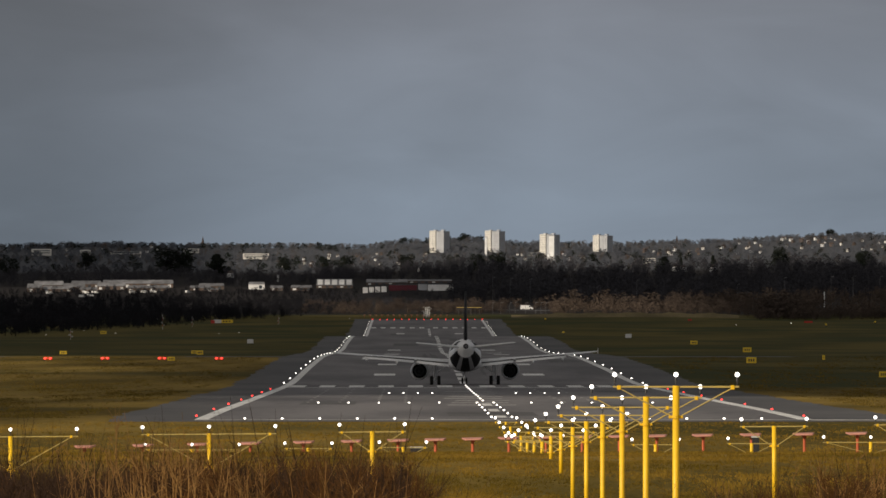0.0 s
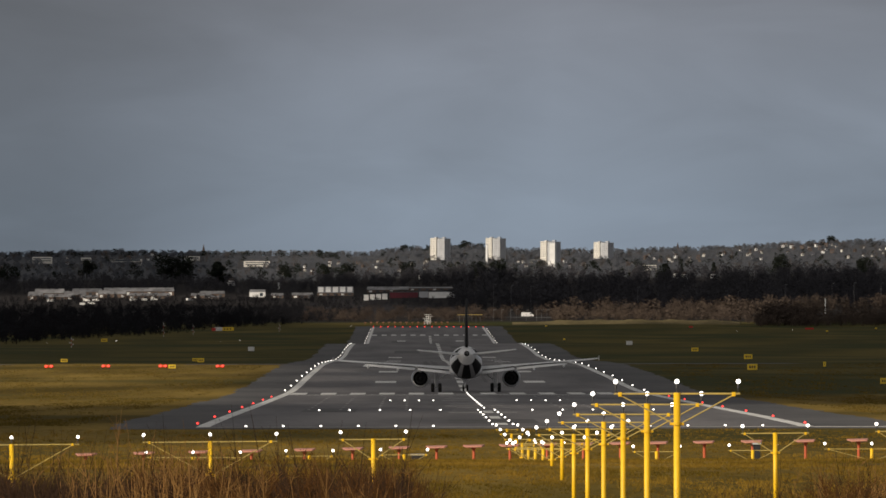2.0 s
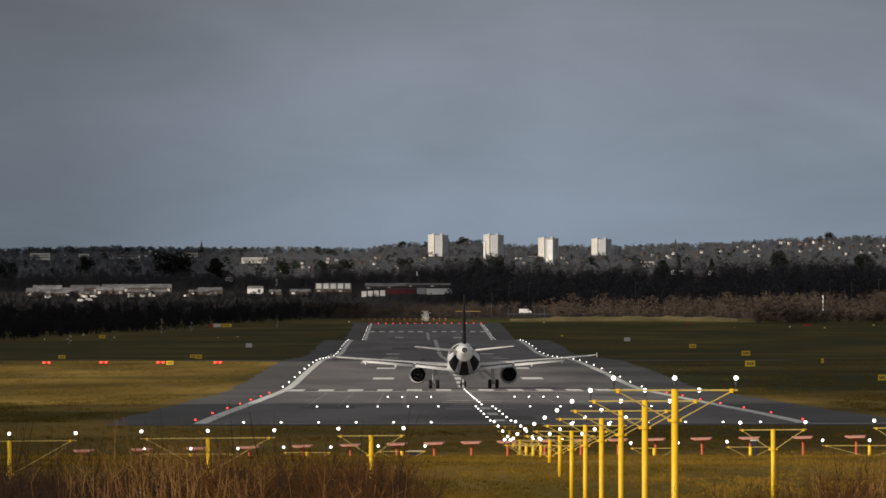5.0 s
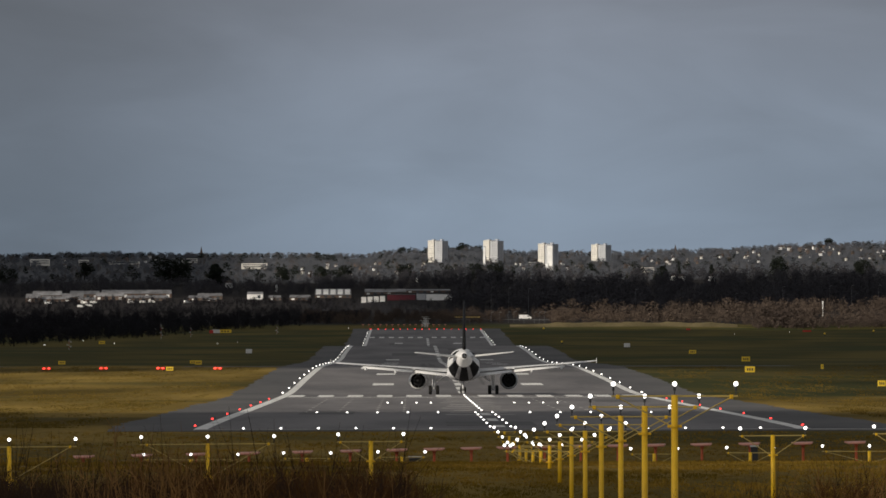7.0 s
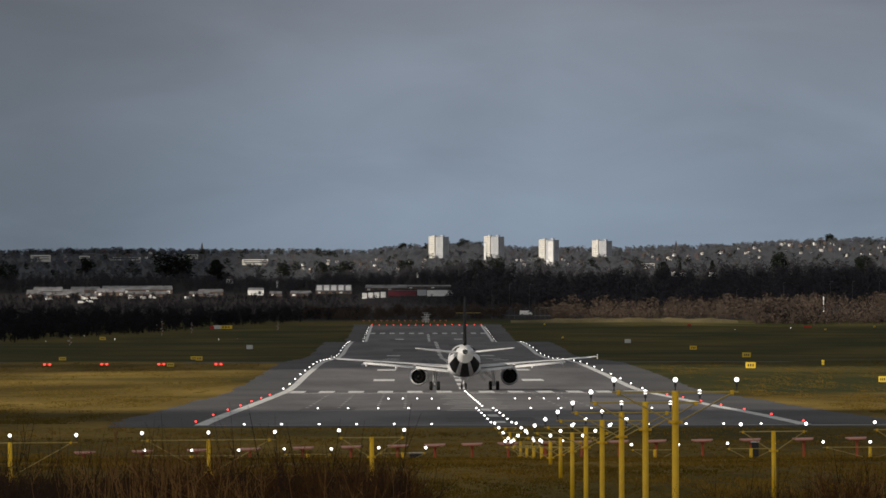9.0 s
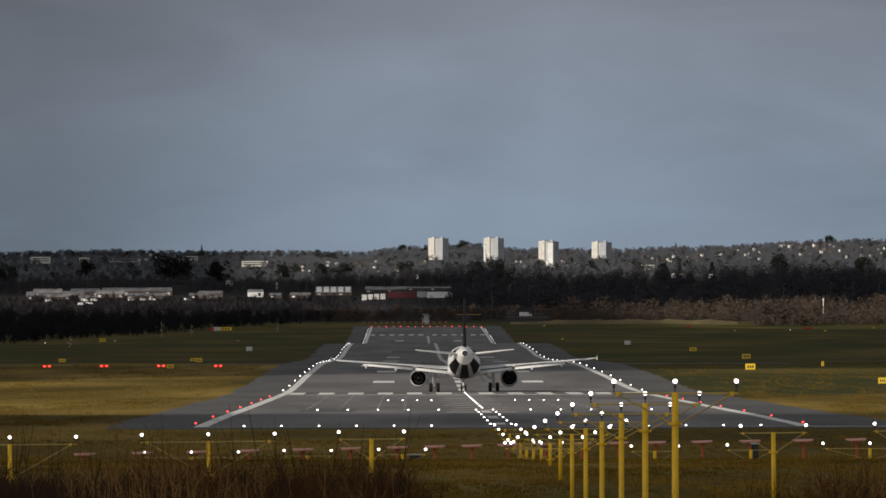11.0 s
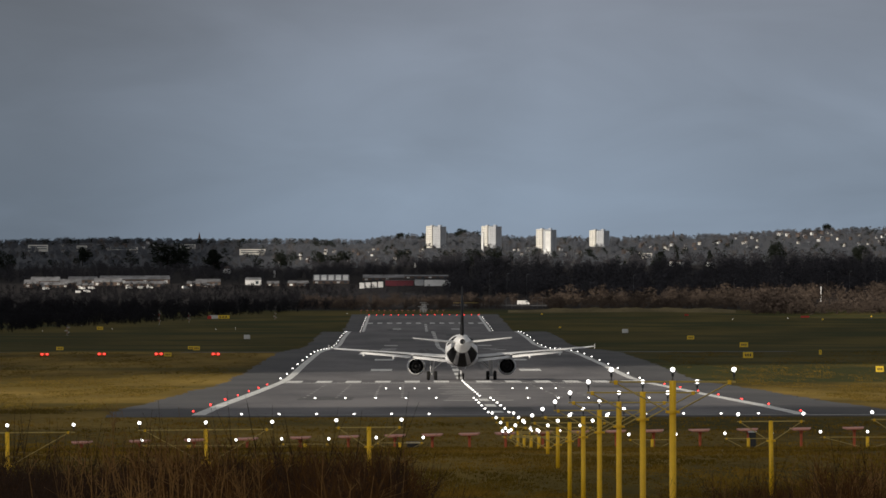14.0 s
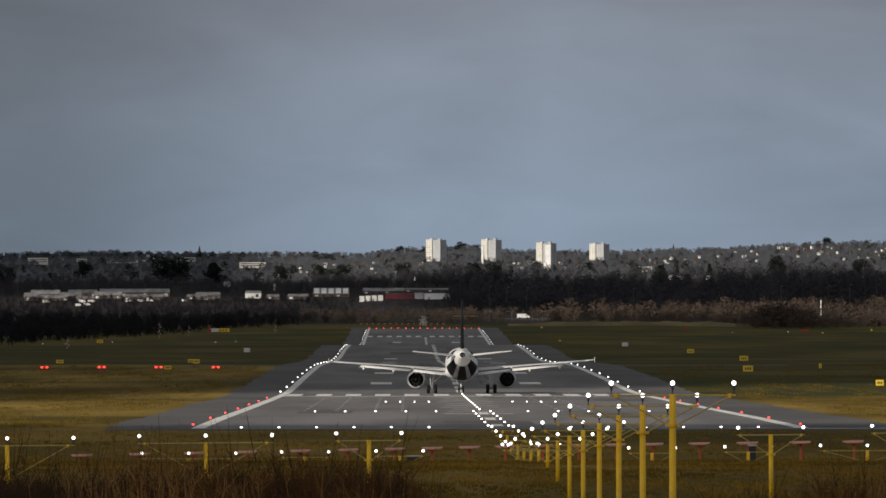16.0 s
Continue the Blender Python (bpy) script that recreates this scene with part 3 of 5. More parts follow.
def wheel(bm_x, y, r, w, parent):
    bm = bmesh.new()
    loft(bm, [[(bm_x + dx, y + q * math.sin(a), r + q * math.cos(a)) for a in (2 * math.pi * k / 20 for k in range(20))] for dx, q in ((-w / 2, r * 0.55), (-w / 2, r * 0.86), (-w * 0.34, r), (w * 0.34, r), (w / 2, r * 0.86), (w / 2, r * 0.55))])
    t = part("wheel", bm, M_TYRE, parent, "black rubber tyre")
    for dx in (-w / 2, w / 2):
        bm = bmesh.new()
        rod(bm, (bm_x + dx * 0.9, y, r), (bm_x + dx * 1.06, y, r), r * 0.5, r * 0.42, 14)
        part("hub", bm, M_SOOT, t)


build_airliner()


# ---- things on the airfield ----
M_SIGN = material("yellow_sign_face", (0.82, 0.56, 0.03), 0.5, second=(0.7, 0.48, 0.03), scale=1, fine=6)
M_SIGNW = material("white_sign_face", (0.62, 0.62, 0.60), 0.5, second=(0.5, 0.5, 0.49), scale=1, fine=6)
M_SIGNR = material("red_sign_face", (0.45, 0.03, 0.02), 0.5, scale=1, fine=6)


def localiser(x, top):
    """One element of the localiser array: a post and a flat cased antenna on top."""
    y = 545.0
    g = land(y, x)
    ob = thing("localiser_antenna", "orange localiser antenna on a post in short grass", "antenna", "localiser antennas", pose(x, y, g))
    h = top - g
    bm = bmesh.new()
    rod(bm, (0, 0, -0.2), (0, 0, h), 0.085, 0.085, 10)
    part("post", bm, M_ORANGE, ob)
    bm = bmesh.new()
    vs = [(-0.46, -0.5, 0.0), (0.50, -0.5, 0.03), (0.66, 1.4, 0.09), (-0.66, 1.4, 0.06)]
    lo = [bm.verts.new((a, b, h + c - 0.03)) for a, b, c in vs]
    hi = [bm.verts.new((a, b, h + c + 0.07)) for a, b, c in vs]
    bm.faces.new(list(reversed(lo)))
    bm.faces.new(hi)
    for k in range(4):
        bm.faces.new((lo[k], lo[(k + 1) % 4], hi[(k + 1) % 4], hi[k]))
    bmesh.ops.bevel(bm, geom=bm.edges[:], offset=0.03, segments=1, affect="EDGES")
    part("antenna_case", bm, M_PINK, ob, "pale orange antenna case")
    bm = bmesh.new()
    box(bm, -0.12, -0.2, h - 0.12, 0.12, 0.4, h - 0.03, 0.01)
    part("bracket", bm, M_ORANGE, ob)
    return ob


def build_localiser():
    offs = (1.12, 3.3, 5.54, 7.8, 10.6, 13.5, 16.7, 19.9, 23.2, 26.7)
    for o in offs:
        for s in (-1, 1):
            x = CL + s * o + 0.12
            localiser(x, 2.28 + 0.012 * s * o if s > 0 else 2.26 - 0.020 * o)


def papi(x, y):
    ob = thing("papi_unit", "approach slope light box showing two red lamps", "approach slope indicator", "row of approach slope lights", pose(x, y, land(y, x)))
    bm = bmesh.new()
    box(bm, -0.75, -0.4, 0.28, 0.75, 0.5, 0.72, 0.05)
    part("box", bm, M_ORANGE, ob, "weathered orange housing")
    for dx in (-0.6, 0.6):
        for dy in (-0.3, 0.4):
            bm = bmesh.new()
            rod(bm, (dx, dy, -0.1), (dx, dy, 0.3), 0.04, 0.04, 6)
            part("leg", bm, M_DARKMETAL, ob)
    for dx in (-0.42, 0.42):
        bm = bmesh.new()
        ball(bm, (dx, -0.52, 0.52), 0.2, 12, 0.8)
        smooth(part("lens", bm, M_LAMP_PAPI, ob, "lit red lens"))


def board(name, label, x, y, w, h, face, up=0.35, marks=3):
    """A low airfield sign on two legs, its writing as plain bars."""
    ob = thing(name, label, "airfield sign", "airfield signs", pose(x, y, land(y, x)))
    bm = bmesh.new()
    box(bm, -w / 2, -0.08, up, w / 2, 0.08, up + h, 0.03)
    part("panel", bm, face, ob)
    for dx in (-w * 0.35, w * 0.35):
        bm = bmesh.new()
        rod(bm, (dx, 0, -0.1), (dx, 0, up + 0.05), 0.05, 0.05, 6)
        part("leg", bm, M_DARKMETAL, ob)
    for k in range(marks):
        bm = bmesh.new()
        c = (k + 0.5) / marks * w * 0.7 - w * 0.35
        box(bm, c - w * 0.07, -0.095, up + h * 0.28, c + w * 0.07, -0.078, up + h * 0.72)
        part("lettering_bar", bm, M_DARKMETAL, ob)
    return ob


def build_airfield():
    build_localiser()
    for x, h, w in ((20.75, 0.95, 0.42), (0.35, 0.32, 0.7)):
        ob = thing("equipment_cabinet", "dark green equipment cabinet with a white lid", "cabinet", "cabinets by the antennas", pose(x, 543.5, land(543.5, x)))
        bm = bmesh.new()
        box(bm, -w / 2, -0.2, -0.1, w / 2, 0.2, h, 0.02)
        part("body", bm, M_DARKMETAL, ob)
        bm = bmesh.new()
        box(bm, -w * 0.62, -0.3, h + 0.005, w * 0.62, 0.3, h + 0.1, 0.02)
        part("lid", bm, M_SIGNW, ob, "white lid")
    for x in (-60.25, -50.76, -41.28, -31.79):
        papi(x, 1503)
    yl, wl = "yellow airfield sign with dark lettering in the grass", "white airfield marker board in the grass"
    for x, y, w, h in ((-62.98, 1640, 1.3, 0.6), (-109.4, 3221, 2.2, 1.1), (-38.2, 1640, 1.2, 0.75), (-40.6, 1700, 1.2, 0.6), (-39.2, 1481, 1.2, 0.62), (67.8, 2162, 1.7, 0.9), (67.2, 1804, 1.7, 0.95), (54.3, 1440, 1.6, 0.95), (68.7, 1503, 0.45, 0.8), (65.0, 1243, 1.1, 0.8), (-73.0, 3590, 5.0, 1.3)):
        board("airfield_sign", yl, x, y, w, h, M_SIGN, 0.3, 1 if w < 1 else 3)
    for x, y, w, h in ((-38.7, 2185, 1.5, 1.0), (56.4, 2339, 1.6, 1.0), (-76.5, 3586, 3.0, 1.4)):
        board("marker_board", wl, x, y, w, h, M_SIGNW, 0.3, 0)
    board("marker_board", "red and white marker board in the grass", -78.3, 3583, 1.6, 1.2, M_SIGNR, 0.3, 0)
    for x, y, w in ((158.5, 3600, 3.4), (112.5, 3640, 1.6)):
        board("marker_board", "low red marker board in the far grass", x, y, w, 0.7, M_SIGNR, 0.25, 0)
    spot = light_kind("grass_edge_light", M_LAMP, "small taxiway light standing in grass", 0.1, 0.3, "taxiway light", "taxiway lights")
    scatter(spot, [(x, y, land(y, x)) for x, y in ((-105.5, 3237), (-62.3, 3284), (-69, 3260), (-129, 3200), (126, 3500), (150, 3560), (-120, 3330), (-25, 3740))])
    amber = light_kind("obstacle_lamp", M_SIGN, "yellow domed fitting beside the runway", 0.45, 0.5, "airfield light", "yellow fittings")
    scatter(amber, [(x, y, land(y, x)) for x, y in ((54.98, 3687), (55.0, 3252), (185, 3600), (160, 3480))])
    # slender instrument masts
    for x, y, h in ((-93.2, 3400, 5.6), (-87.6, 2330, 2.6), (-84, 3480, 4), (-52, 3560, 3.0), (-100, 3560, 3.0)):
        ob = thing("instrument_mast", "thin red and white instrument mast standing in grass", "mast", "instrument masts", pose(x, y, land(y, x)))
        for k in range(5):
            bm = bmesh.new()
            rod(bm, (0, 0, h * k / 5 - (0.2 if k == 0 else 0)), (0, 0, h * (k + 1) / 5), 0.06, 0.055, 6)
            part("mast_section", bm, M_SIGNR if k % 2 else M_SIGNW, ob)
        for k, s in ((0.45, -1), (0.3, 1), (0.75, 1)):
            bm = bmesh.new()
            rod(bm, (0, 0, h * k), (s * 0.45, 0, h * k + 0.1), 0.03, 0.03, 6)
            box(bm, s * 0.45 - 0.12, -0.1, h * k - 0.06, s * 0.45 + 0.12, 0.1, h * k + 0.2, 0.02)
            part("instrument_arm", bm, M_SIGNW, ob)


build_airfield()


# ---- distance: woods, hill, sheds and towers behind the far end ----
M_BARE = material("bare_winter_twigs", (0.092, 0.070, 0.055), 0.95, second=(0.056, 0.044, 0.037), scale=0.02, fine=0.3, spec=0.05, rand=0.15, lean=(-0.2, -0.5, 0.55))
# left side's shade, lens falloff and blue haze are put into this dark colour
M_DARKWOOD = material("shaded_bare_woodland", (0.018, 0.018, 0.0215), 0.95, second=(0.012, 0.012, 0.0145), scale=0.02, fine=0.3, spec=0.05, rand=0.4, lean=(-0.2, -0.5, 0.55))
# a little blue distance haze is mixed into this base colour
M_MIDWOOD = material("hazy_middle_woodland", (0.050, 0.049, 0.056), 0.95, second=(0.033, 0.033, 0.039), scale=0.02, fine=0.3, spec=0.05, rand=0.3, lean=(-0.2, -0.5, 0.55))
M_SCRUB = material("dull_brown_scrub", (0.075, 0.058, 0.047), 0.95, second=(0.045, 0.035, 0.030), scale=0.02, fine=0.3, spec=0.05, rand=0.3, lean=(-0.2, -0.5, 0.55))
M_EVERGREEN = material("evergreen_foliage", (0.020, 0.024, 0.019), 0.95, second=(0.012, 0.015, 0.012), scale=0.05, fine=0.4, spec=0.05, rand=0.4, lean=(-0.2, -0.5, 0.55))
# hill trees: the blue-grey of distance haze is painted into both colours
M_HILLWOOD = material("hazy_hillside_woodland", (0.118, 0.127, 0.148), 0.95, second=(0.086, 0.093, 0.111), scale=0.015, fine=0.2, spec=0.05, rand=0.08, lean=(-0.2, -0.5, 0.55))
M_HILLBARE = material("hazy_hillside_bare_trees", (0.112, 0.104, 0.102), 0.95, second=(0.076, 0.071, 0.072), scale=0.015, fine=0.2, spec=0.05, rand=0.12, lean=(-0.2, -0.5, 0.55))
M_BARK = material("dark_bark", (0.03, 0.024, 0.02), 0.95, scale=0.6, fine=5)
M_STRAW = material("dry_straw_grass", (0.21, 0.17, 0.085), 0.95, second=(0.11, 0.09, 0.045), scale=0.05, fine=0.6, spec=0.05, stretch=(1, 0.3, 1))
RNG = np.random.RandomState(7)


def crown_template(n, lobes, size, tall, rs):
    """Loose triangles that fill a few lobes of a crown of unit height: an uneven outline with gaps."""
    c = np.stack([rs.uniform(-0.26, 0.26, lobes), rs.uniform(-0.26, 0.26, lobes), np.linspace(0.22, 0.86, lobes)], 1)
    r = rs.uniform(0.14, 0.24, lobes) * (1.0 if not tall else np.linspace(1.15, 0.35, lobes))
    if tall:
        c[:, :2] *= np.linspace(0.7, 0.05, lobes)[:, None]
    which = rs.randint(0, lobes, n)
    d = rs.normal(size=(n, 3))
    d /= np.linalg.norm(d, axis=1)[:, None]
    p = c[which] + d * (r[which] * rs.uniform(0.55, 1.05, n))[:, None]
    p[:, 2] = np.clip(p[:, 2], 0.02, 1.05)
    u = rs.normal(size=(n, 3, 3)) * size
    return p[:, None, :] + u


CROWNS = [crown_template(230, 7, 0.034, False, np.random.RandomState(k)) for k in range(7)]
SMALL = [crown_template(190, 6, 0.046, False, np.random.RandomState(70 + k)) for k in range(6)]
SPIRES = [crown_template(170, 8, 0.05, True, np.random.RandomState(40 + k)) for k in range(3)]


def wood(name, places, mat, label, templates=CROWNS):
    """Many tree crowns on short trunks as one mesh; places are x, y, height, width."""
    tris = []
    for x, y, h, w in places:
        t = templates[RNG.randint(len(templates))]
        a = RNG.uniform(0, 6.283)
        ca, sa = math.cos(a), math.sin(a)
        q = np.empty_like(t)
        q[..., 0] = (t[..., 0] * ca - t[..., 1] * sa) * w * 2
        q[..., 1] = (t[..., 0] * sa + t[..., 1] * ca) * w * 2
        q[..., 2] = t[..., 2] * h
        z = land(y, x)
        trunk = np.array([[[-0.03, 0, -0.08], [0.03, 0, -0.08], [0, 0, 0.6]], [[0, -0.03, -0.08], [0, 0.03, -0.08], [0, 0, 0.6]]]) * h
        q = np.concatenate([q, trunk]) + (x, y, z)
        tris.append(q)
    v = np.concatenate(tris).reshape(-1, 3)
    n = len(v)
    me = bpy.data.meshes.new(name)
    me.vertices.add(n)
    me.vertices.foreach_set("co", v.astype(np.float32).ravel())
    me.loops.add(n)
    me.loops.foreach_set("vertex_index", np.arange(n, dtype=np.int32))
    me.polygons.add(n // 3)
    me.polygons.foreach_set("loop_start", np.arange(0, n, 3, dtype=np.int32))
    me.update(calc_edges=True)
    me.materials.append(mat)
    return tagged(new(name, me), label, "woodland", kind="stuff")


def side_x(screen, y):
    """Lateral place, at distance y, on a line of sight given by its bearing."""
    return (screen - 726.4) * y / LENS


def rows_of(n, y0, y1, s0, s1, h0, h1, lean=0.0, aspect=(0.45, 0.7), keep=None):
    out = []
    for _ in range(n):
        y, s = RNG.uniform(y0, y1), RNG.uniform(s0, s1)
        if keep and not keep(s, y):
            continue
        h = RNG.uniform(h0, h1)
        out.append((side_x(s, y), y, h, h * RNG.uniform(*aspect)))
    return out


def build_woods():
    edge = lambda s, y: s < np.interp(y, (3179, 3290, 3440, 3713, 3800, 3900), (20, 115, 255, 435, 520, 640))
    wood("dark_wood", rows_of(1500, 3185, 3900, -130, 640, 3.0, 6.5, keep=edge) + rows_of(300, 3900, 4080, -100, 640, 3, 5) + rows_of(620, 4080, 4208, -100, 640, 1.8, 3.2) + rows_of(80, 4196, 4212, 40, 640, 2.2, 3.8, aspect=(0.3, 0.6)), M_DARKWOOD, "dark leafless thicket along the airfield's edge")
    wood("dark_scrub", rows_of(260, 3880, 4010, 540, 1000, 2.5, 5.0, aspect=(0.6, 0.9), keep=lambda s, y: not (890 < s < 970 and y < 3966)), M_SCRUB, "dull brown scrub behind the runway's end")
    wood("brown_scrub", rows_of(150, 3865, 4000, 975, 1330, 2.5, 6.0, aspect=(0.6, 0.9)) + rows_of(16, 3900, 4000, 985, 1300, 6.5, 9.5, aspect=(0.9, 1.2)) + rows_of(140, 3960, 4060, 1180, 1650, 4, 8), M_BARE, "brown leafless scrub beside a straw bank")
    wood("dark_hedge", rows_of(170, 3730, 3850, 1312, 1680, 3.0, 6.5, aspect=(0.6, 0.9), keep=lambda s, y: s > 1330 or y > 3800) + rows_of(22, 3760, 3800, 1350, 1450, 7, 10.5, aspect=(0.6, 0.9)) + rows_of(14, 3760, 3840, 1460, 1640, 6, 9, aspect=(0.8, 1.1)), M_SCRUB, "dull brown dense hedge beside the airfield")
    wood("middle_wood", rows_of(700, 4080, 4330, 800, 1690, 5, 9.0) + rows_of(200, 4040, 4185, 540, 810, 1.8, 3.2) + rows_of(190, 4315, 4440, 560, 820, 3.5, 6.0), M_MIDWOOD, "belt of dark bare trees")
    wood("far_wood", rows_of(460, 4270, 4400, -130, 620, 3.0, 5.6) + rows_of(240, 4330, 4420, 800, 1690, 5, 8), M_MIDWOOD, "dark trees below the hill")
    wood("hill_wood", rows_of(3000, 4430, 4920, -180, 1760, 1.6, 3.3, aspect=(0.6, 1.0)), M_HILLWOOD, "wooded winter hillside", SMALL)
    # the ninety on the left are added to imitate that side's dimmer look
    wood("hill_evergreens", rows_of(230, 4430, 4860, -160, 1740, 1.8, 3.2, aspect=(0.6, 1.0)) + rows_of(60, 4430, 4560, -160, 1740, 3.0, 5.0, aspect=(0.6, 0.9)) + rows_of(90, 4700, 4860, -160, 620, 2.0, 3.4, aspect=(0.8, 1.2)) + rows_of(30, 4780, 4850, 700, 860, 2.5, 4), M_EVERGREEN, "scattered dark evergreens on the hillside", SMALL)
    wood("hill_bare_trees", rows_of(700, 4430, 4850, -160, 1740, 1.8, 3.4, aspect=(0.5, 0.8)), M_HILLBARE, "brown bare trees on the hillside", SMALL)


build_woods()


def tree(name, label, s, y, h, w, mat, spire=False, lift=0.0):
    """A single tree: a tapered trunk with limbs and a crown of many small pieces."""
    x = side_x(s, y)
    ob = thing(name, label, "tree", "single trees", pose(x, y, land(y, x) + lift, 0, 0, RNG.uniform(0, 360)))
    bm = bmesh.new()
    rod(bm, (0, 0, -0.4), (0, 0, h * 0.75), h * 0.035, h * 0.012, 7)
    for k in range(6):
        a = k * 1.05 + RNG.uniform(-0.3, 0.3)
        z = h * RNG.uniform(0.25, 0.6)
        rod(bm, (0, 0, z), (math.cos(a) * w * 0.35, math.sin(a) * w * 0.35, z + h * 0.18), h * 0.014, h * 0.006, 5)
    part("trunk", bm, M_BARK, ob)
    t = crown_template(2200, 9 if spire else 11, 0.026, spire, np.random.RandomState(int(s)))
    q = t * np.array((w * 1.45, w * 1.45, h))
    v = q.reshape(-1, 3)
    raw("crown", v, [(3 * i, 3 * i + 1, 3 * i + 2) for i in range(len(v) // 3)], mat, ob)
    return ob


def build_single_trees():
    dark = "dark evergreen tree standing above the woods"
    for s, y, h, w, sp in ((303, 4390, 13.5, 19, False), (384, 4385, 11.5, 15, True), (152, 4450, 9, 8, False), (12, 4380, 10, 9, False), (725, 4430, 7.5, 8, False), (503, 4440, 7.5, 7, False), (572, 4420, 9, 7, False), (608, 4420, 9, 8, False), (845, 4390, 8.5, 7, False), (880, 4390, 9.5, 8, False),
                           (1175, 4380, 9.5, 11, True), (1377, 4380, 12, 9, False), (1262, 4430, 7, 5, True), (1530, 4380, 9.5, 9, False), (822, 4800, 5, 6, False), (1468, 4800, 5, 7, False), (715, 4800, 4, 6, False), (1205, 4400, 8, 4, True)):
        tree("evergreen_tree", dark, s, y, h, w, M_EVERGREEN, sp)


build_single_trees()

# ---- buildings ----
M_TOWER = material("pale_tower_cladding", (0.66, 0.64, 0.58), 0.7, second=(0.54, 0.52, 0.48), scale=0.3, fine=2)
M_TOWERSIDE = material("grey_panels_and_shaded_wing", (0.42, 0.43, 0.45), 0.7, second=(0.34, 0.35, 0.37), scale=0.3, fine=2)
M_PANE = material("dark_window_pane", (0.04, 0.05, 0.06), 0.15, second=(0.06, 0.07, 0.08), scale=0.5, fine=3, spec=0.6)
M_SHED = material("grey_sheet_roof", (0.20, 0.20, 0.21), 0.6, second=(0.10, 0.10, 0.105), scale=0.2, fine=1, stretch=(3, 1, 1))
M_SHEDPALE = material("pale_sheet_roof", (0.27, 0.27, 0.28), 0.6, second=(0.12, 0.12, 0.125), scale=0.25, fine=1)
M_WALLBRICK = material("brown_brick_wall", (0.14, 0.10, 0.08), 0.9, second=(0.10, 0.075, 0.06), scale=0.3, fine=3)
M_WALLRED = material("dark_red_cladding", (0.13, 0.022, 0.034), 0.6, second=(0.09, 0.017, 0.024), scale=0.2, fine=2)
M_WHITEWALL = material("white_render_wall", (0.78, 0.78, 0.77), 0.8, second=(0.62, 0.62, 0.61), scale=0.3, fine=2)
M_POSTGREY = material("grey_post_metal", (0.16, 0.16, 0.17), 0.6, 0.3, scale=1, fine=8)
M_TILE = material("dark_roof_tile", (0.07, 0.05, 0.045), 0.85, second=(0.05, 0.04, 0.036), scale=0.4, fine=3)


def tower(s, y, w, h):
    """A slab tower of two pale wings with a recess between them, the right one greyed to stand for shade; rows of small
    windows.
    """
    x = side_x(s, y)
    ob = thing("tower_block", "pale concrete tower block on the wooded hill", "tower block", "tower blocks", pose(x, y, land(y, x) - 2.0, 0, 0, -38))
    bm = bmesh.new()
    box(bm, -0.5 * w, -0.3 * w, 0, -0.07 * w, 0.3 * w, h, 0.05)
    part("wall", bm, M_TOWER, ob)
    # the right wing's shade is put into a greyer material
    bm = bmesh.new()
    box(bm, 0.07 * w, -0.3 * w + 0.25, 0, 0.5 * w, 0.3 * w, h - 0.25, 0.05)
    part("wing", bm, M_TOWERSIDE, ob, "wing coloured grey for its shaded side")
    bm = bmesh.new()
    box(bm, -0.075 * w, -0.22 * w, 0, 0.075 * w, 0.28 * w, h - 0.2, 0.03)
    part("stair_core", bm, M_TOWERSIDE, ob, "grey recessed stair core")
    for x0 in (-0.3, 0.28):
        bm = bmesh.new()
        box(bm, x0 * w - 0.8, -0.8, h - 0.05, x0 * w + 0.8, 0.8, h + 0.5, 0.04)
        part("roof_plant", bm, M_TOWERSIDE, ob)
    floors = 11
    me = None
    for f in range(2, floors):
        for k, px in enumerate((-0.40, -0.26, -0.14, 0.14, 0.26, 0.40)):
            if me is None:
                bm = bmesh.new()
                box(bm, -0.018 * w, -0.03, 0, 0.018 * w, 0.03, h / floors * 0.32)
                win = part("window", bm, M_PANE, ob)
                me = win.data
            else:
                win = new("window", me)
                win.parent = ob
            win.location = (px * w, -0.3 * w + (0.25 if px > 0 else 0), h * (f + 0.3) / floors)
    for f in range(2, floors):
        for py in (-0.15, 0.12):
            win = new("window", me)
            win.parent = ob
            win.location = (0.5 * w, py * w, h * (f + 0.3) / floors)
            win.rotation_euler = (0, 0, math.pi / 2)
    return ob


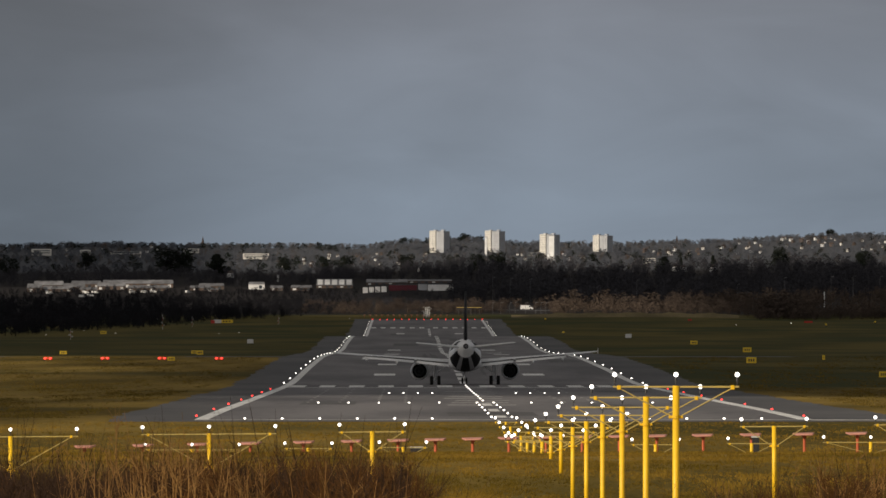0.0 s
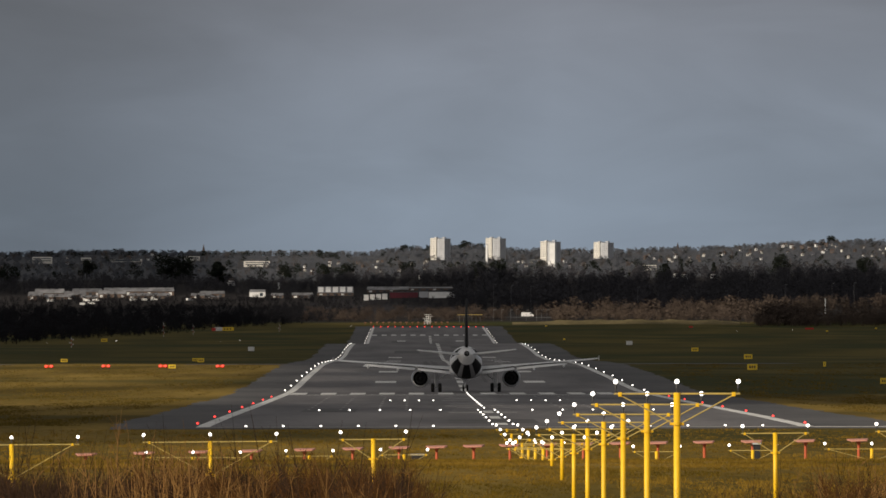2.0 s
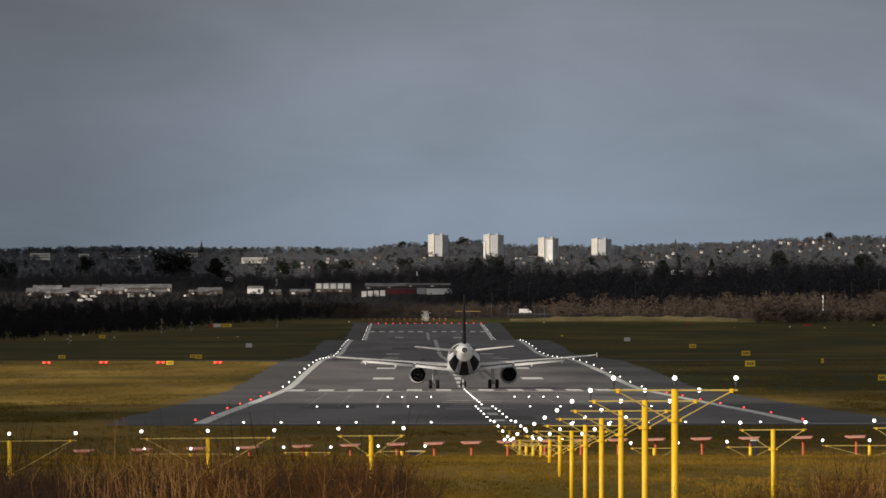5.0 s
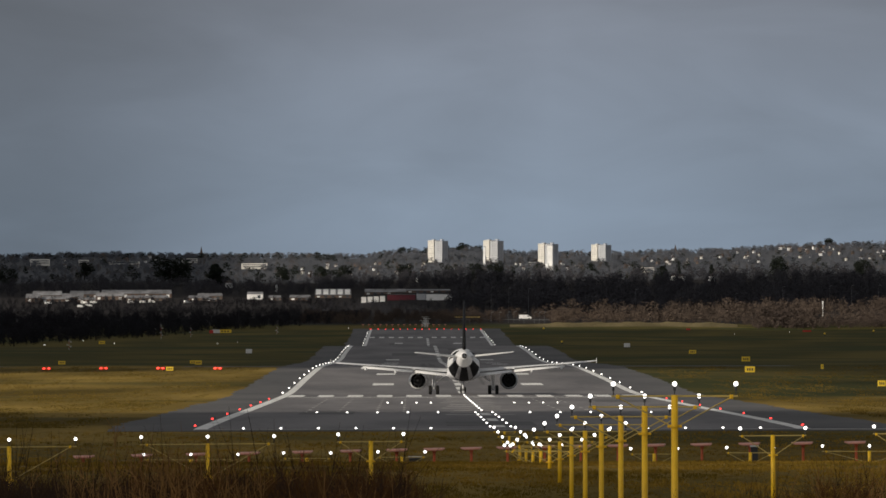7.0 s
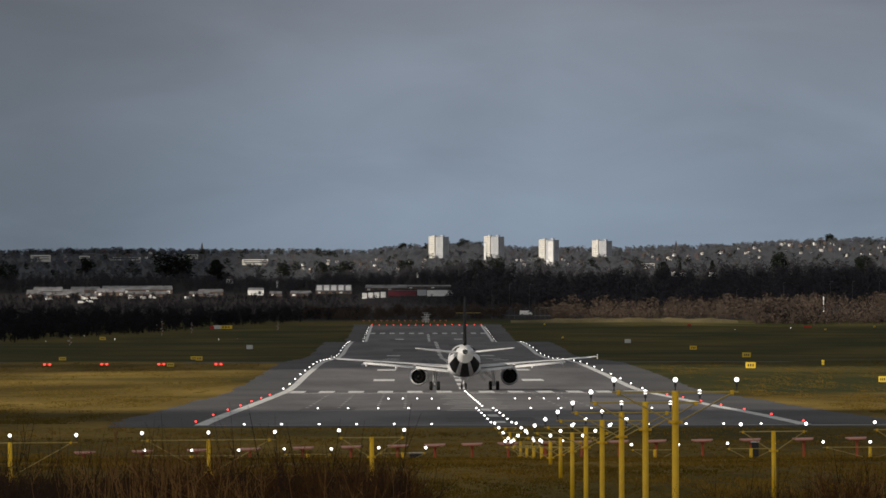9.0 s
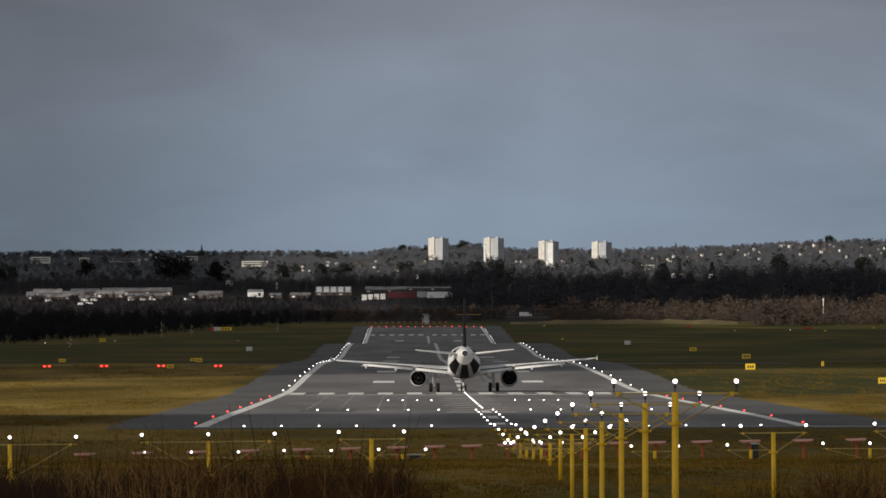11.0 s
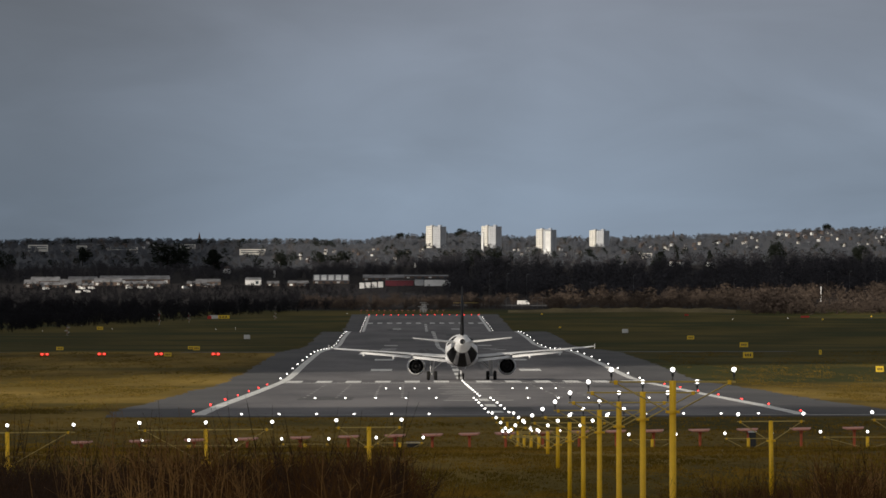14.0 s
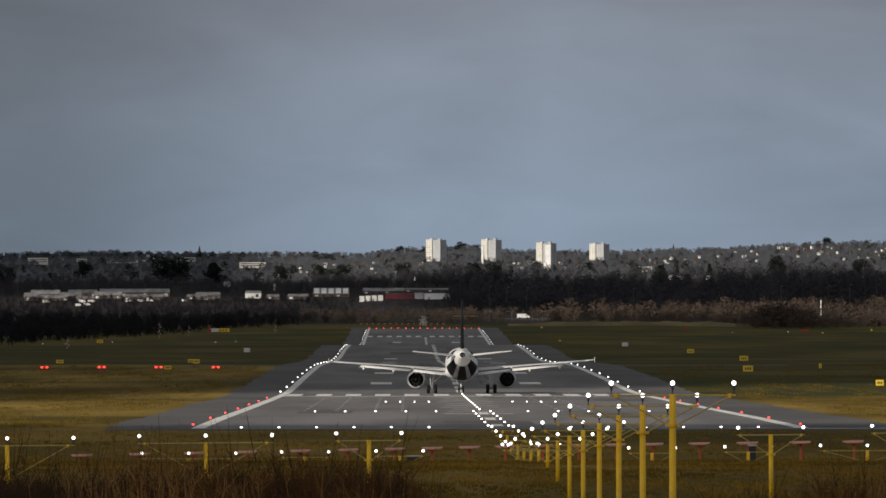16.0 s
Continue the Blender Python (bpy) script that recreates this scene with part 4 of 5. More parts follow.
def shed(s0, s1, y, h, roof, wall, label, rise=0.35, bays=3, sky=0):
    """A long low industrial shed: walls, a roof of gabled bays, doors and strips of rooflight."""
    x0, x1 = side_x(s0, y), side_x(s1, y)
    w, d = x1 - x0, 9.0
    g = min(land(y, x0), land(y, x1), land(y + d, (x0 + x1) / 2)) - 0.3
    ob = thing("industrial_shed", label, "industrial building", "sheds beyond the airfield", pose((x0 + x1) / 2, y, g))
    bm = bmesh.new()
    box(bm, -w / 2, 0, 0, w / 2, d, h)
    part("wall", bm, wall, ob)
    b = w / bays
    for k in range(bays):
        a = -w / 2 + k * b
        bm = bmesh.new()
        lo = [bm.verts.new(p) for p in ((a - 0.1, -0.3, h + 0.01), (a + b + 0.1 if k == bays - 1 else a + b - 0.02, -0.3, h + 0.01), (a + b + 0.1 if k == bays - 1 else a + b - 0.02, d, h + 0.01), (a - 0.1, d, h + 0.01))]
        hi = [bm.verts.new(p) for p in ((a + 0.1, d * 0.7, h + h * rise), (a + b - 0.15, d * 0.7, h + h * rise))]
        for f in ((lo[0], lo[1], hi[1], hi[0]), (lo[2], lo[3], hi[0], hi[1]), (lo[1], lo[2], hi[1]), (lo[3], lo[0], hi[0]), (lo[3], lo[2], lo[1], lo[0])):
            bm.faces.new(f)
        part("roof_bay", bm, roof, ob)
        for q in range(sky):
            bm = bmesh.new()
            c = a + b * (q + 0.5) / sky
            n = Vector((0, -h * rise, d * 0.7 + 0.3)).normalized() * 0.03
            p = [Vector((c - b * 0.07, d * 0.05, h + h * rise * 0.12)), Vector((c + b * 0.07, d * 0.05, h + h * rise * 0.12)), Vector((c + b * 0.07, d * 0.62, h + h * rise * 0.9)), Vector((c - b * 0.07, d * 0.62, h + h * rise * 0.9))]
            lo2, hi2 = [bm.verts.new(v) for v in p], [bm.verts.new(v + n) for v in p]
            bm.faces.new(hi2)
            for i in range(4):
                bm.faces.new((lo2[i], lo2[(i + 1) % 4], hi2[(i + 1) % 4], hi2[i]))
            part("rooflight", bm, M_WHITEWALL, ob)
    n = max(2, int(w / 3.2))
    for k in range(n):
        c = -w / 2 + w * (k + 0.5) / n
        bm = bmesh.new()
        box(bm, c - 0.7, -0.06, h * 0.15 + 0.3, c + 0.7, 0.0, h * 0.8)
        part("window" if k % 3 else "door", bm, M_PANE if k % 3 else M_WHITEWALL, ob)
    return ob


def panel_wall(s0, s1, y, z0, z1, mat, label, name="loading_unit", n=1):
    """A row of box units with a lid, such as loading bays or containers."""
    for k in range(n):
        a, b = s0 + (s1 - s0) * k / n, s0 + (s1 - s0) * (k + 0.82 if n > 1 else 1) / n
        x0, x1 = side_x(a, y), side_x(b, y)
        g = land(y, (x0 + x1) / 2)
        ob = thing(name, label, "building", "", pose((x0 + x1) / 2, y, g - 0.2))
        w = x1 - x0
        bm = bmesh.new()
        box(bm, -w / 2, 0, 0, w / 2, 3.5, z1 - z0, 0.05)
        part("wall", bm, mat, ob)
        bm = bmesh.new()
        box(bm, -w / 2 - 0.1, -0.1, z1 - z0 + 0.005, w / 2 + 0.1, 3.6, z1 - z0 + 0.2, 0.03)
        part("roof", bm, M_SHED, ob)
        bm = bmesh.new()
        box(bm, -w * 0.3, -0.05, 0.2, w * 0.3, 0.0, (z1 - z0) * 0.7)
        part("shutter", bm, mat, ob)


def house_kind(wall, label, w, d, h, rise):
    ob = thing("house", label, "house", "houses on the hill")
    bm = bmesh.new()
    box(bm, -w / 2, -d / 2, -0.6, w / 2, d / 2, h)
    part("wall", bm, wall, ob)
    bm = bmesh.new()
    v = [bm.verts.new(p) for p in ((-w / 2 - 0.1, -d / 2 - 0.15, h), (w / 2 + 0.1, -d / 2 - 0.15, h), (w / 2 + 0.1, d / 2 + 0.15, h), (-w / 2 - 0.1, d / 2 + 0.15, h), (-w / 2 - 0.1, 0, h + rise), (w / 2 + 0.1, 0, h + rise))]
    for f in ((0, 1, 5, 4), (2, 3, 4, 5), (1, 2, 5), (3, 0, 4), (3, 2, 1, 0)):
        bm.faces.new([v[i] for i in f])
    roof = part("roof", bm, M_TILE, ob)
    bm = bmesh.new()
    box(bm, w * 0.25, -0.15, h + rise * 0.5, w * 0.25 + 0.3, 0.15, h + rise + 0.4, 0.02)
    part("chimney", bm, M_WALLBRICK, roof)
    for k in (-0.28, 0.05, 0.3):
        bm = bmesh.new()
        box(bm, k * w - 0.2, -d / 2 - 0.04, h * 0.4, k * w + 0.2, -d / 2, h * 0.85)
        part("window", bm, M_PANE, ob)
    return ob


def build_buildings():
    for s in (778, 876, 973, 1067):
        tower(s, 4625 if s < 1060 else 4680, 9.0, 13.0 if s < 1060 else 10.5)
    # slimmer white slab in front of the third tower, and slim shafts
    for s, y, w, h, lab in ((977, 4560, 2.9, 13.5, "slim white slab block below the tower blocks"), (971, 4540, 1.3, 5.0, "slim white shaft among trees"), (860, 4560, 1.0, 10.5, "slim white shaft among trees"), (1459, 3995, 0.45, 7.4, "white post beside the hedge"), (492, 4330, 0.9, 4, "white post among sheds"), (741, 4400, 0.9, 3.0, "white post among trees")):
        x = side_x(s, y)
        ob = thing("white_shaft", lab, "building", "", pose(x, y, land(y, x) - 1.0, 0, 0, -20))
        bm = bmesh.new()
        box(bm, -w / 2, -w * 0.35, 0, w / 2, w * 0.35, h, 0.04)
        part("wall", bm, M_WHITEWALL, ob)
        bm = bmesh.new()
        box(bm, -w * 0.55, -w * 0.4, h + 0.005, w * 0.55, w * 0.4, h + 0.25, 0.02)
        part("cap", bm, M_TOWERSIDE, ob)
        if w > 3:
            for f in range(3, 9):
                bm = bmesh.new()
                box(bm, -w * 0.3, -w * 0.35 - 0.04, h * f / 10, w * 0.3, -w * 0.35, h * f / 10 + 0.5)
                part("window", bm, M_PANE, ob)
    lab = "long grey industrial shed with a pitched roof behind the trees"
    for s0, s1, y, h, roof, rise, bays in ((48, 74, 4218, 2.3, M_SHED, 0.9, 2), (60, 112, 4240, 2.6, M_SHEDPALE, 0.8, 4), (76, 128, 4222, 1.6, M_SHEDPALE, 0.9, 3), (112, 150, 4230, 2.0, M_SHED, 0.9, 3), (126, 178, 4250, 2.4, M_SHED, 0.7, 4), (140, 172, 4215, 1.4, M_SHEDPALE, 0.8, 2), (172, 222, 4232, 2.1, M_SHEDPALE, 0.9, 3), (182, 306, 4252, 2.4, M_SHEDPALE, 0.75, 8), (226, 300, 4222, 1.6, M_SHED, 0.8, 4), (336, 372, 4226, 1.5, M_SHED, 0.8, 2), (352, 396, 4240, 1.9, M_SHED, 0.7, 3), (366, 386, 4218, 1.2, M_SHEDPALE, 0.5, 1), (478, 500, 4235, 1.5, M_SHED, 0.8, 1), (515, 552, 4236, 1.6, M_SHED, 0.8, 2)):
        shed(s0, s1, y, h, roof, M_WALLBRICK, lab, rise, bays)
    shed(440, 468, 4245, 2.8, M_SHEDPALE, M_WHITEWALL, "small white works building beside sheds", 0.4, 1)
    shed(560, 624, 4262, 1.6, M_SHED, M_WALLBRICK, "shed with a dark pitched roof and pale rooflights", 1.9, 1, 5)
    shed(648, 722, 4285, 1.7, M_SHEDPALE, M_WALLBRICK, "shed with a pale roof behind a red building", 0.9, 4)
    shed(722, 800, 4285, 1.4, M_SHED, M_WALLBRICK, lab, 0.5, 3)
    panel_wall(642, 686, 4205, 0, 2.8, M_WHITEWALL, "white loading bay in front of the sheds", n=4)
    panel_wall(688, 738, 4212, 0, 2.8, M_WALLRED, "dark red clad building beside white bays", "red_building")
    panel_wall(740, 756, 4212, 0, 3.0, M_TOWERSIDE, "grey flat-roofed building beside a red one", "grey_building")
    panel_wall(757, 803, 4205, 0, 3.0, M_WHITEWALL, "white flat-roofed unit at the wood's edge", "white_building")
    for s0, s1, y, h in ((430, 476, 4600, 3.4), (56, 91, 4640, 4.0), (142, 160, 4630, 3.4), (325, 352, 4680, 2.6), (1140, 1160, 4520, 3.0), (1020, 1030, 4590, 2.0), (935, 958, 4620, 2.0), (200, 250, 4650, 1.8)):
        x0, x1 = side_x(s0, y), side_x(s1, y)
        ob = thing("flat_roofed_block", "pale flat-roofed block among trees", "building", "blocks on the hill", pose((x0 + x1) / 2, y, land(y, (x0 + x1) / 2) - 0.5))
        w = x1 - x0
        bm = bmesh.new()
        box(bm, -w / 2, -1.5, 0, w / 2, 1.5, h, 0.05)
        part("wall", bm, M_TOWER, ob)
        for f in range(2):
            bm = bmesh.new()
            box(bm, -w * 0.44, -1.54, h * (0.45 + 0.27 * f), w * 0.44, -1.5, h * (0.45 + 0.27 * f) + 0.45)
            part("window_band", bm, M_PANE, ob)
    for s, y, h in ((359, 4830, 7.0), (1198, 4850, 6.0)):  # church spires on the skyline
        x = side_x(s, y)
        ob = thing("church", "dark church spire on the skyline", "church", "spires", pose(x, y, land(y, x) - 0.5))
        bm = bmesh.new()
        box(bm, -0.8, -0.8, 0, 0.8, 0.8, h * 0.5, 0.03)
        part("tower", bm, M_WALLBRICK, ob)
        bm = bmesh.new()
        rod(bm, (0, 0, h * 0.5), (0, 0, h * 1.05), 0.85, 0.05, 8)
        part("spire", bm, M_TILE, ob)
        bm = bmesh.new()
        box(bm, 0.8, -0.7, 0, 4, 0.7, h * 0.25, 0.03)
        part("nave", bm, M_WALLBRICK, ob)
    kinds = [house_kind(M_WHITEWALL, "white rendered house with a dark roof", 3.0, 2.2, 1.7, 1.1), house_kind(M_WALLBRICK, "brick house with a dark tiled roof", 3.2, 2.3, 1.8, 1.2), house_kind(M_TOWER, "cream house with a dark tiled roof", 2.4, 2.0, 1.6, 1.0)]
    spots = []
    for s0, s1, y0, y1, n in ((1110, 1350, 4560, 4720, 34), (1380, 1490, 4620, 4760, 26), (1490, 1600, 4560, 4700, 14), (500, 760, 4480, 4640, 30), (880, 1050, 4540, 4660, 16), (180, 300, 4560, 4740, 10), (-40, 120, 4560, 4740, 8)):
        for _ in range(n):
            y, s = RNG.uniform(y0, y1), RNG.uniform(s0, s1)
            x = side_x(s, y)
            spots.append((x, y, land(y, x) + 0.5, 0, 0, RNG.uniform(-60, 60)))
    for k, kind in enumerate(kinds):
        mine = [p for i, p in enumerate(spots) if (i % 3) == k]
        for i, p in enumerate(mine):
            m = pose(*p) @ Matrix.Scale(RNG.uniform(0.36, 0.64), 4)
            if i == 0:
                kind.matrix_world = m
            else:
                copy_thing(kind, pose(0, 0, 0)).matrix_world = m
    for s, y in ((408, 4330), (1262, 4360), (1196, 4380), (1210, 4370)):
        x = side_x(s, y)
        copy_thing(kinds[0], pose(0, 0, 0)).matrix_world = pose(x, y, land(y, x) + 2.2, 0, 0, 60)


def build_far_end():
    # straw bank beyond the right of the runway's end
    v, f = [], []
    n = 60
    for i in range(n + 1):
        s = 905 + (1308 - 905) * i / n
        w = 1.0 - max(0, (s - 1270) / 45) ** 2 if s > 1270 else min(1.0, (s - 905) / 90)
        for y, lift in ((3790, -0.1), (3800, 0.5 + 0.25 * math.sin(i * 0.9)), (3815, 1.9 + 0.35 * math.sin(i * 0.63) + 0.2 * math.sin(i * 1.7)), (3840, 1.2), (3860, -0.2)):
            x = side_x(s, y)
            v.append((x, y, land(y, x) + 0.75 * lift * max(w, 0.05)))
    for i in range(n):
        for k in range(4):
            a = i * 5 + k
            f.append((a, a + 5, a + 6, a + 1))
    tagged(smooth(raw("straw_bank", v, f, M_STRAW)), "low bank of dry straw-coloured grass", "bank", kind="structure")
    # white van on the road beyond
    y = 3955
    x = side_x(932, y)
    van = thing("van", "white panel van on the road beyond the runway", "van", "", pose(x, y, land(y, x) + 0.15, 0, 0, 0))
    bm = bmesh.new()
    loft(bm, [[(p, q, z) for p, z in ((-2.7, 0.35), (2.7, 0.35), (2.75, 1.0), (2.2, 1.25), (1.5, 2.05), (-2.65, 2.1))] for q in (-0.95, 0.95)])
    part("body", bm, M_WHITEWALL, van)
    for px in (-1.7, 1.75):
        for q in (-0.85, 0.85):
            bm = bmesh.new()
            rod(bm, (px, q - 0.12, 0.34), (px, q + 0.12, 0.34), 0.34, 0.34, 14)
            part("wheel", bm, M_TYRE, van)
    bm = bmesh.new()
    box(bm, 1.0, -0.97, 1.25, 1.9, -0.955, 1.8)
    part("side_window", bm, M_PANE, van)
    for s, yy, a in ((88, 4196, 10), (152, 4196, -20), (168, 4198, 5), (235, 4196, 30), (256, 4198, -10), (271, 4200, 0), (334, 4198, 40), (146, 4160, 10), (160, 4166, -15)):
        xx = side_x(s, yy)
        small = copy_thing(van, pose(0, 0, 0))
        small.matrix_world = pose(xx, yy, land(yy, xx), 0, 0, a) @ Matrix.Scale(0.6, 4)
        tagged(small, "white van parked in front of the sheds", "van", "parked vans")
    # embankment road under the van
    tagged(strip_across("far_road", side_x(780, y), side_x(1010, y), y - 3, y + 3, 0.15), "narrow road on a low embankment", "road", kind="structure")
    # far approach frames and barrier
    for k, (s, y, h) in enumerate(((757, 3790, 1.6), (752, 3800, 2.6), (758, 3830, 3.0), (755, 3850, 3.4))):
        x = side_x(s, y)
        ob = thing("far_approach_mast", "pale approach light frame past the runway's end", "approach light mast", "far approach masts", pose(x, y, land(y, x)))
        for dx in (-0.6, 0.6):
            bm = bmesh.new()
            rod(bm, (dx, 0, -0.2), (dx * 0.7, 0, h), 0.1, 0.08, 6)
            part("post", bm, M_SIGNW, ob)
        for q in (0.25, 0.5, 0.75, 1.0):
            bm = bmesh.new()
            box(bm, -0.75 if q < 1 else -1.5, -0.06, h * q - 0.07, 0.75 if q < 1 else 1.5, 0.06, h * q + 0.07)
            part("crossbar", bm, M_SIGNW, ob)
    for k in range(15):
        s, y = 645 + k * 10.4, 3790
        x = side_x(s, y)
        ob = thing("far_localiser_antenna", "small orange antenna past the runway's end", "antenna", "far antennas", pose(x, y, land(y, x)))
        bm = bmesh.new()
        rod(bm, (0, 0, -0.2), (0, 0, 1.0), 0.06, 0.06, 6)
        part("post", bm, M_ORANGE, ob)
        bm = bmesh.new()
        box(bm, -0.5, -0.1, 1.0, 0.5, 0.5, 1.2, 0.03)
        part("antenna_case", bm, M_PINK, ob)
    y = 3850
    x0, x1 = side_x(808, y), side_x(852, y)
    ob = thing("yellow_barrier", "yellow barrier beside the far road", "barrier", "", pose((x0 + x1) / 2, y, land(y, x0)))
    w = x1 - x0
    bm = bmesh.new()
    box(bm, -w / 2, -0.1, 3.2, w / 2, 0.1, 3.38, 0.03)
    part("beam", bm, M_BAR, ob)
    for k in range(6):
        bm = bmesh.new()
        c = -w / 2 + w * (k + 0.5) / 6
        rod(bm, (c, 0, -0.2), (c, 0, 3.4), 0.1, 0.1, 6)
        part("post", bm, M_DARKMETAL, ob)
    # slender lamp posts along the far road and in front of the middle wood
    for s, y, h in ((872, 3890, 4.6), (886, 3890, 4.6), (902, 3890, 4.6), (912, 3895, 4.8), (930, 3890, 4.6), (948, 3890, 4.8), (957, 3890, 4.8), (966, 3890, 4.8), (872, 4080, 11), (903, 4080, 11), (938, 4080, 11), (1127, 4080, 11), (1388, 4060, 11.5), (1471, 4060, 11.5), (1510, 4060, 11.5), (1558, 4060, 11.5), (1305, 4060, 9)):
        x = side_x(s, y)
        ob = thing("lamp_post", "slender grey lamp post before the woods", "lamp post", "lamp posts", pose(x, y, land(y, x)))
        bm = bmesh.new()
        rod(bm, (0, 0, -0.3), (0, 0, h), 0.05, 0.045, 6)
        part("pole", bm, M_POSTGREY, ob)
        bm = bmesh.new()
        rod(bm, (0, 0, h), (1.0, 0, h + 0.15), 0.08, 0.08, 6)
        box(bm, 0.6, -0.15, h + 0.1, 1.2, 0.15, h + 0.24, 0.03)
        part("lamp_head", bm, M_POSTGREY, ob)


def strip_across(name, x0, x1, y0, y1, lift):
    n = 30
    v, f = [], []
    for i in range(n + 1):
        x = x0 + (x1 - x0) * i / n
        z = land((y0 + y1) / 2, x)
        v += [(x, y0 - 3, z - 0.6), (x, y0, z + lift), (x, y1, z + lift), (x, y1 + 3, z - 0.2)]
    for i in range(n):
        for k in range(3):
            a = i * 4 + k
            f.append((a, a + 4, a + 5, a + 1))
    return raw(name, v, f, M_SHOULDER)


build_buildings()
build_far_end()


# ---- foreground: leafless shrubs and tussocks ----
M_TWIG = material("brown_shrub_twigs", (0.135, 0.062, 0.017), 0.9, second=(0.058, 0.027, 0.009), scale=0.8, fine=6, spec=0.1, rand=0.3)
M_FIELD = material("field_tuft_grass", (0.170, 0.115, 0.028), 0.95, second=(0.090, 0.068, 0.015), scale=0.03, fine=0.5, spec=0.05, rand=0.35)
M_SHOOT = material("pale_brown_shoots", (0.36, 0.20, 0.065), 0.85, second=(0.22, 0.12, 0.04), scale=0.8, fine=6, spec=0.1, rand=0.25)
M_TWIGDARK = material("dark_shrub_twigs", (0.06, 0.034, 0.02), 0.9, second=(0.03, 0.018, 0.012), scale=0.8, fine=6, spec=0.1, rand=0.3)
M_TUSSOCK = material("coarse_tussock_grass", (0.290, 0.176, 0.028), 0.95, second=(0.110, 0.076, 0.011), scale=0.06, fine=0.8, spec=0.05, rand=0.35)


def prisms(name, sticks, mat, parent):
    """Thin three-sided sticks, each from a to b with two radii, as one mesh."""
    a = np.array([s[0] for s in sticks])
    b = np.array([s[1] for s in sticks])
    r0 = np.array([s[2] for s in sticks])[:, None]
    r1 = np.array([s[3] for s in sticks])[:, None]
    d = b - a
    d /= np.linalg.norm(d, axis=1)[:, None] + 1e-9
    u = np.cross(d, (0.31, 0.87, 0.21))
    u /= np.linalg.norm(u, axis=1)[:, None] + 1e-9
    w = np.cross(d, u)
    n = len(sticks)
    v = np.empty((n, 6, 3))
    for k in range(3):
        c, s = math.cos(2.0944 * k), math.sin(2.0944 * k)
        v[:, k] = a + (u * c + w * s) * r0
        v[:, 3 + k] = b + (u * c + w * s) * r1
    quads = np.array([(0, 1, 4, 3), (1, 2, 5, 4), (2, 0, 3, 5)])
    idx = (quads[None] + 6 * np.arange(n)[:, None, None]).reshape(-1)
    me = bpy.data.meshes.new(name)
    me.vertices.add(n * 6)
    me.vertices.foreach_set("co", v.astype(np.float32).ravel())
    me.loops.add(len(idx))
    me.loops.foreach_set("vertex_index", idx.astype(np.int32))
    me.polygons.add(len(idx) // 4)
    me.polygons.foreach_set("loop_start", np.arange(0, len(idx), 4, dtype=np.int32))
    me.update(calc_edges=True)
    me.materials.append(mat)
    ob = new(name, me)
    ob.parent = parent
    return ob


def shrub_kind(seed, h, spread, stems, mat, label, wispy=False):
    rs = np.random.RandomState(seed)
    ob = thing("shrub", label, "shrub", "leafless shrubs")
    big, small = [], []
    for _ in range(stems):
        p = np.array((rs.uniform(-0.3, 0.3), rs.uniform(-0.3, 0.3), -0.2))
        out = rs.normal(size=2)
        out /= np.linalg.norm(out)
        lean = rs.uniform(0.1, 1.0) * spread / h * 0.55
        top = h * rs.uniform(0.68, 1.0)
        seg = 6
        r = 0.024 if not wispy else 0.017
        for k in range(seg):
            q = p + np.array((out[0] * lean, out[1] * lean, 1)) * (top / seg) + rs.normal(size=3) * 0.05
            f = 1 - 0.8 * (k + 1) / seg
            big.append((p, q, r * (1 - 0.8 * k / seg), r * f))
            if k >= 2:
                for _ in range(5 if not wispy else 1):
                    dirn = np.array((out[0] * lean + rs.normal() * 0.28, out[1] * lean + rs.normal() * 0.28, rs.uniform(0.6, 1.2)))
                    b0 = p + (q - p) * rs.uniform(0, 1)
                    b1 = b0 + dirn * rs.uniform(0.35, 0.8) * (0.75 if k < 4 else 0.5)
                    small.append((b0, b1, 0.006, 0.003))
                    for _ in range(5):
                        t0 = b0 + (b1 - b0) * rs.uniform(0.2, 1)
                        t1 = t0 + (dirn + rs.normal(size=3) * 0.5) * rs.uniform(0.12, 0.34)
                        small.append((t0, t1, 0.0036, 0.002))
            p = q
    prisms("branchwork", big, mat, ob)
    prisms("twig_crown", small, mat, ob)
    return ob


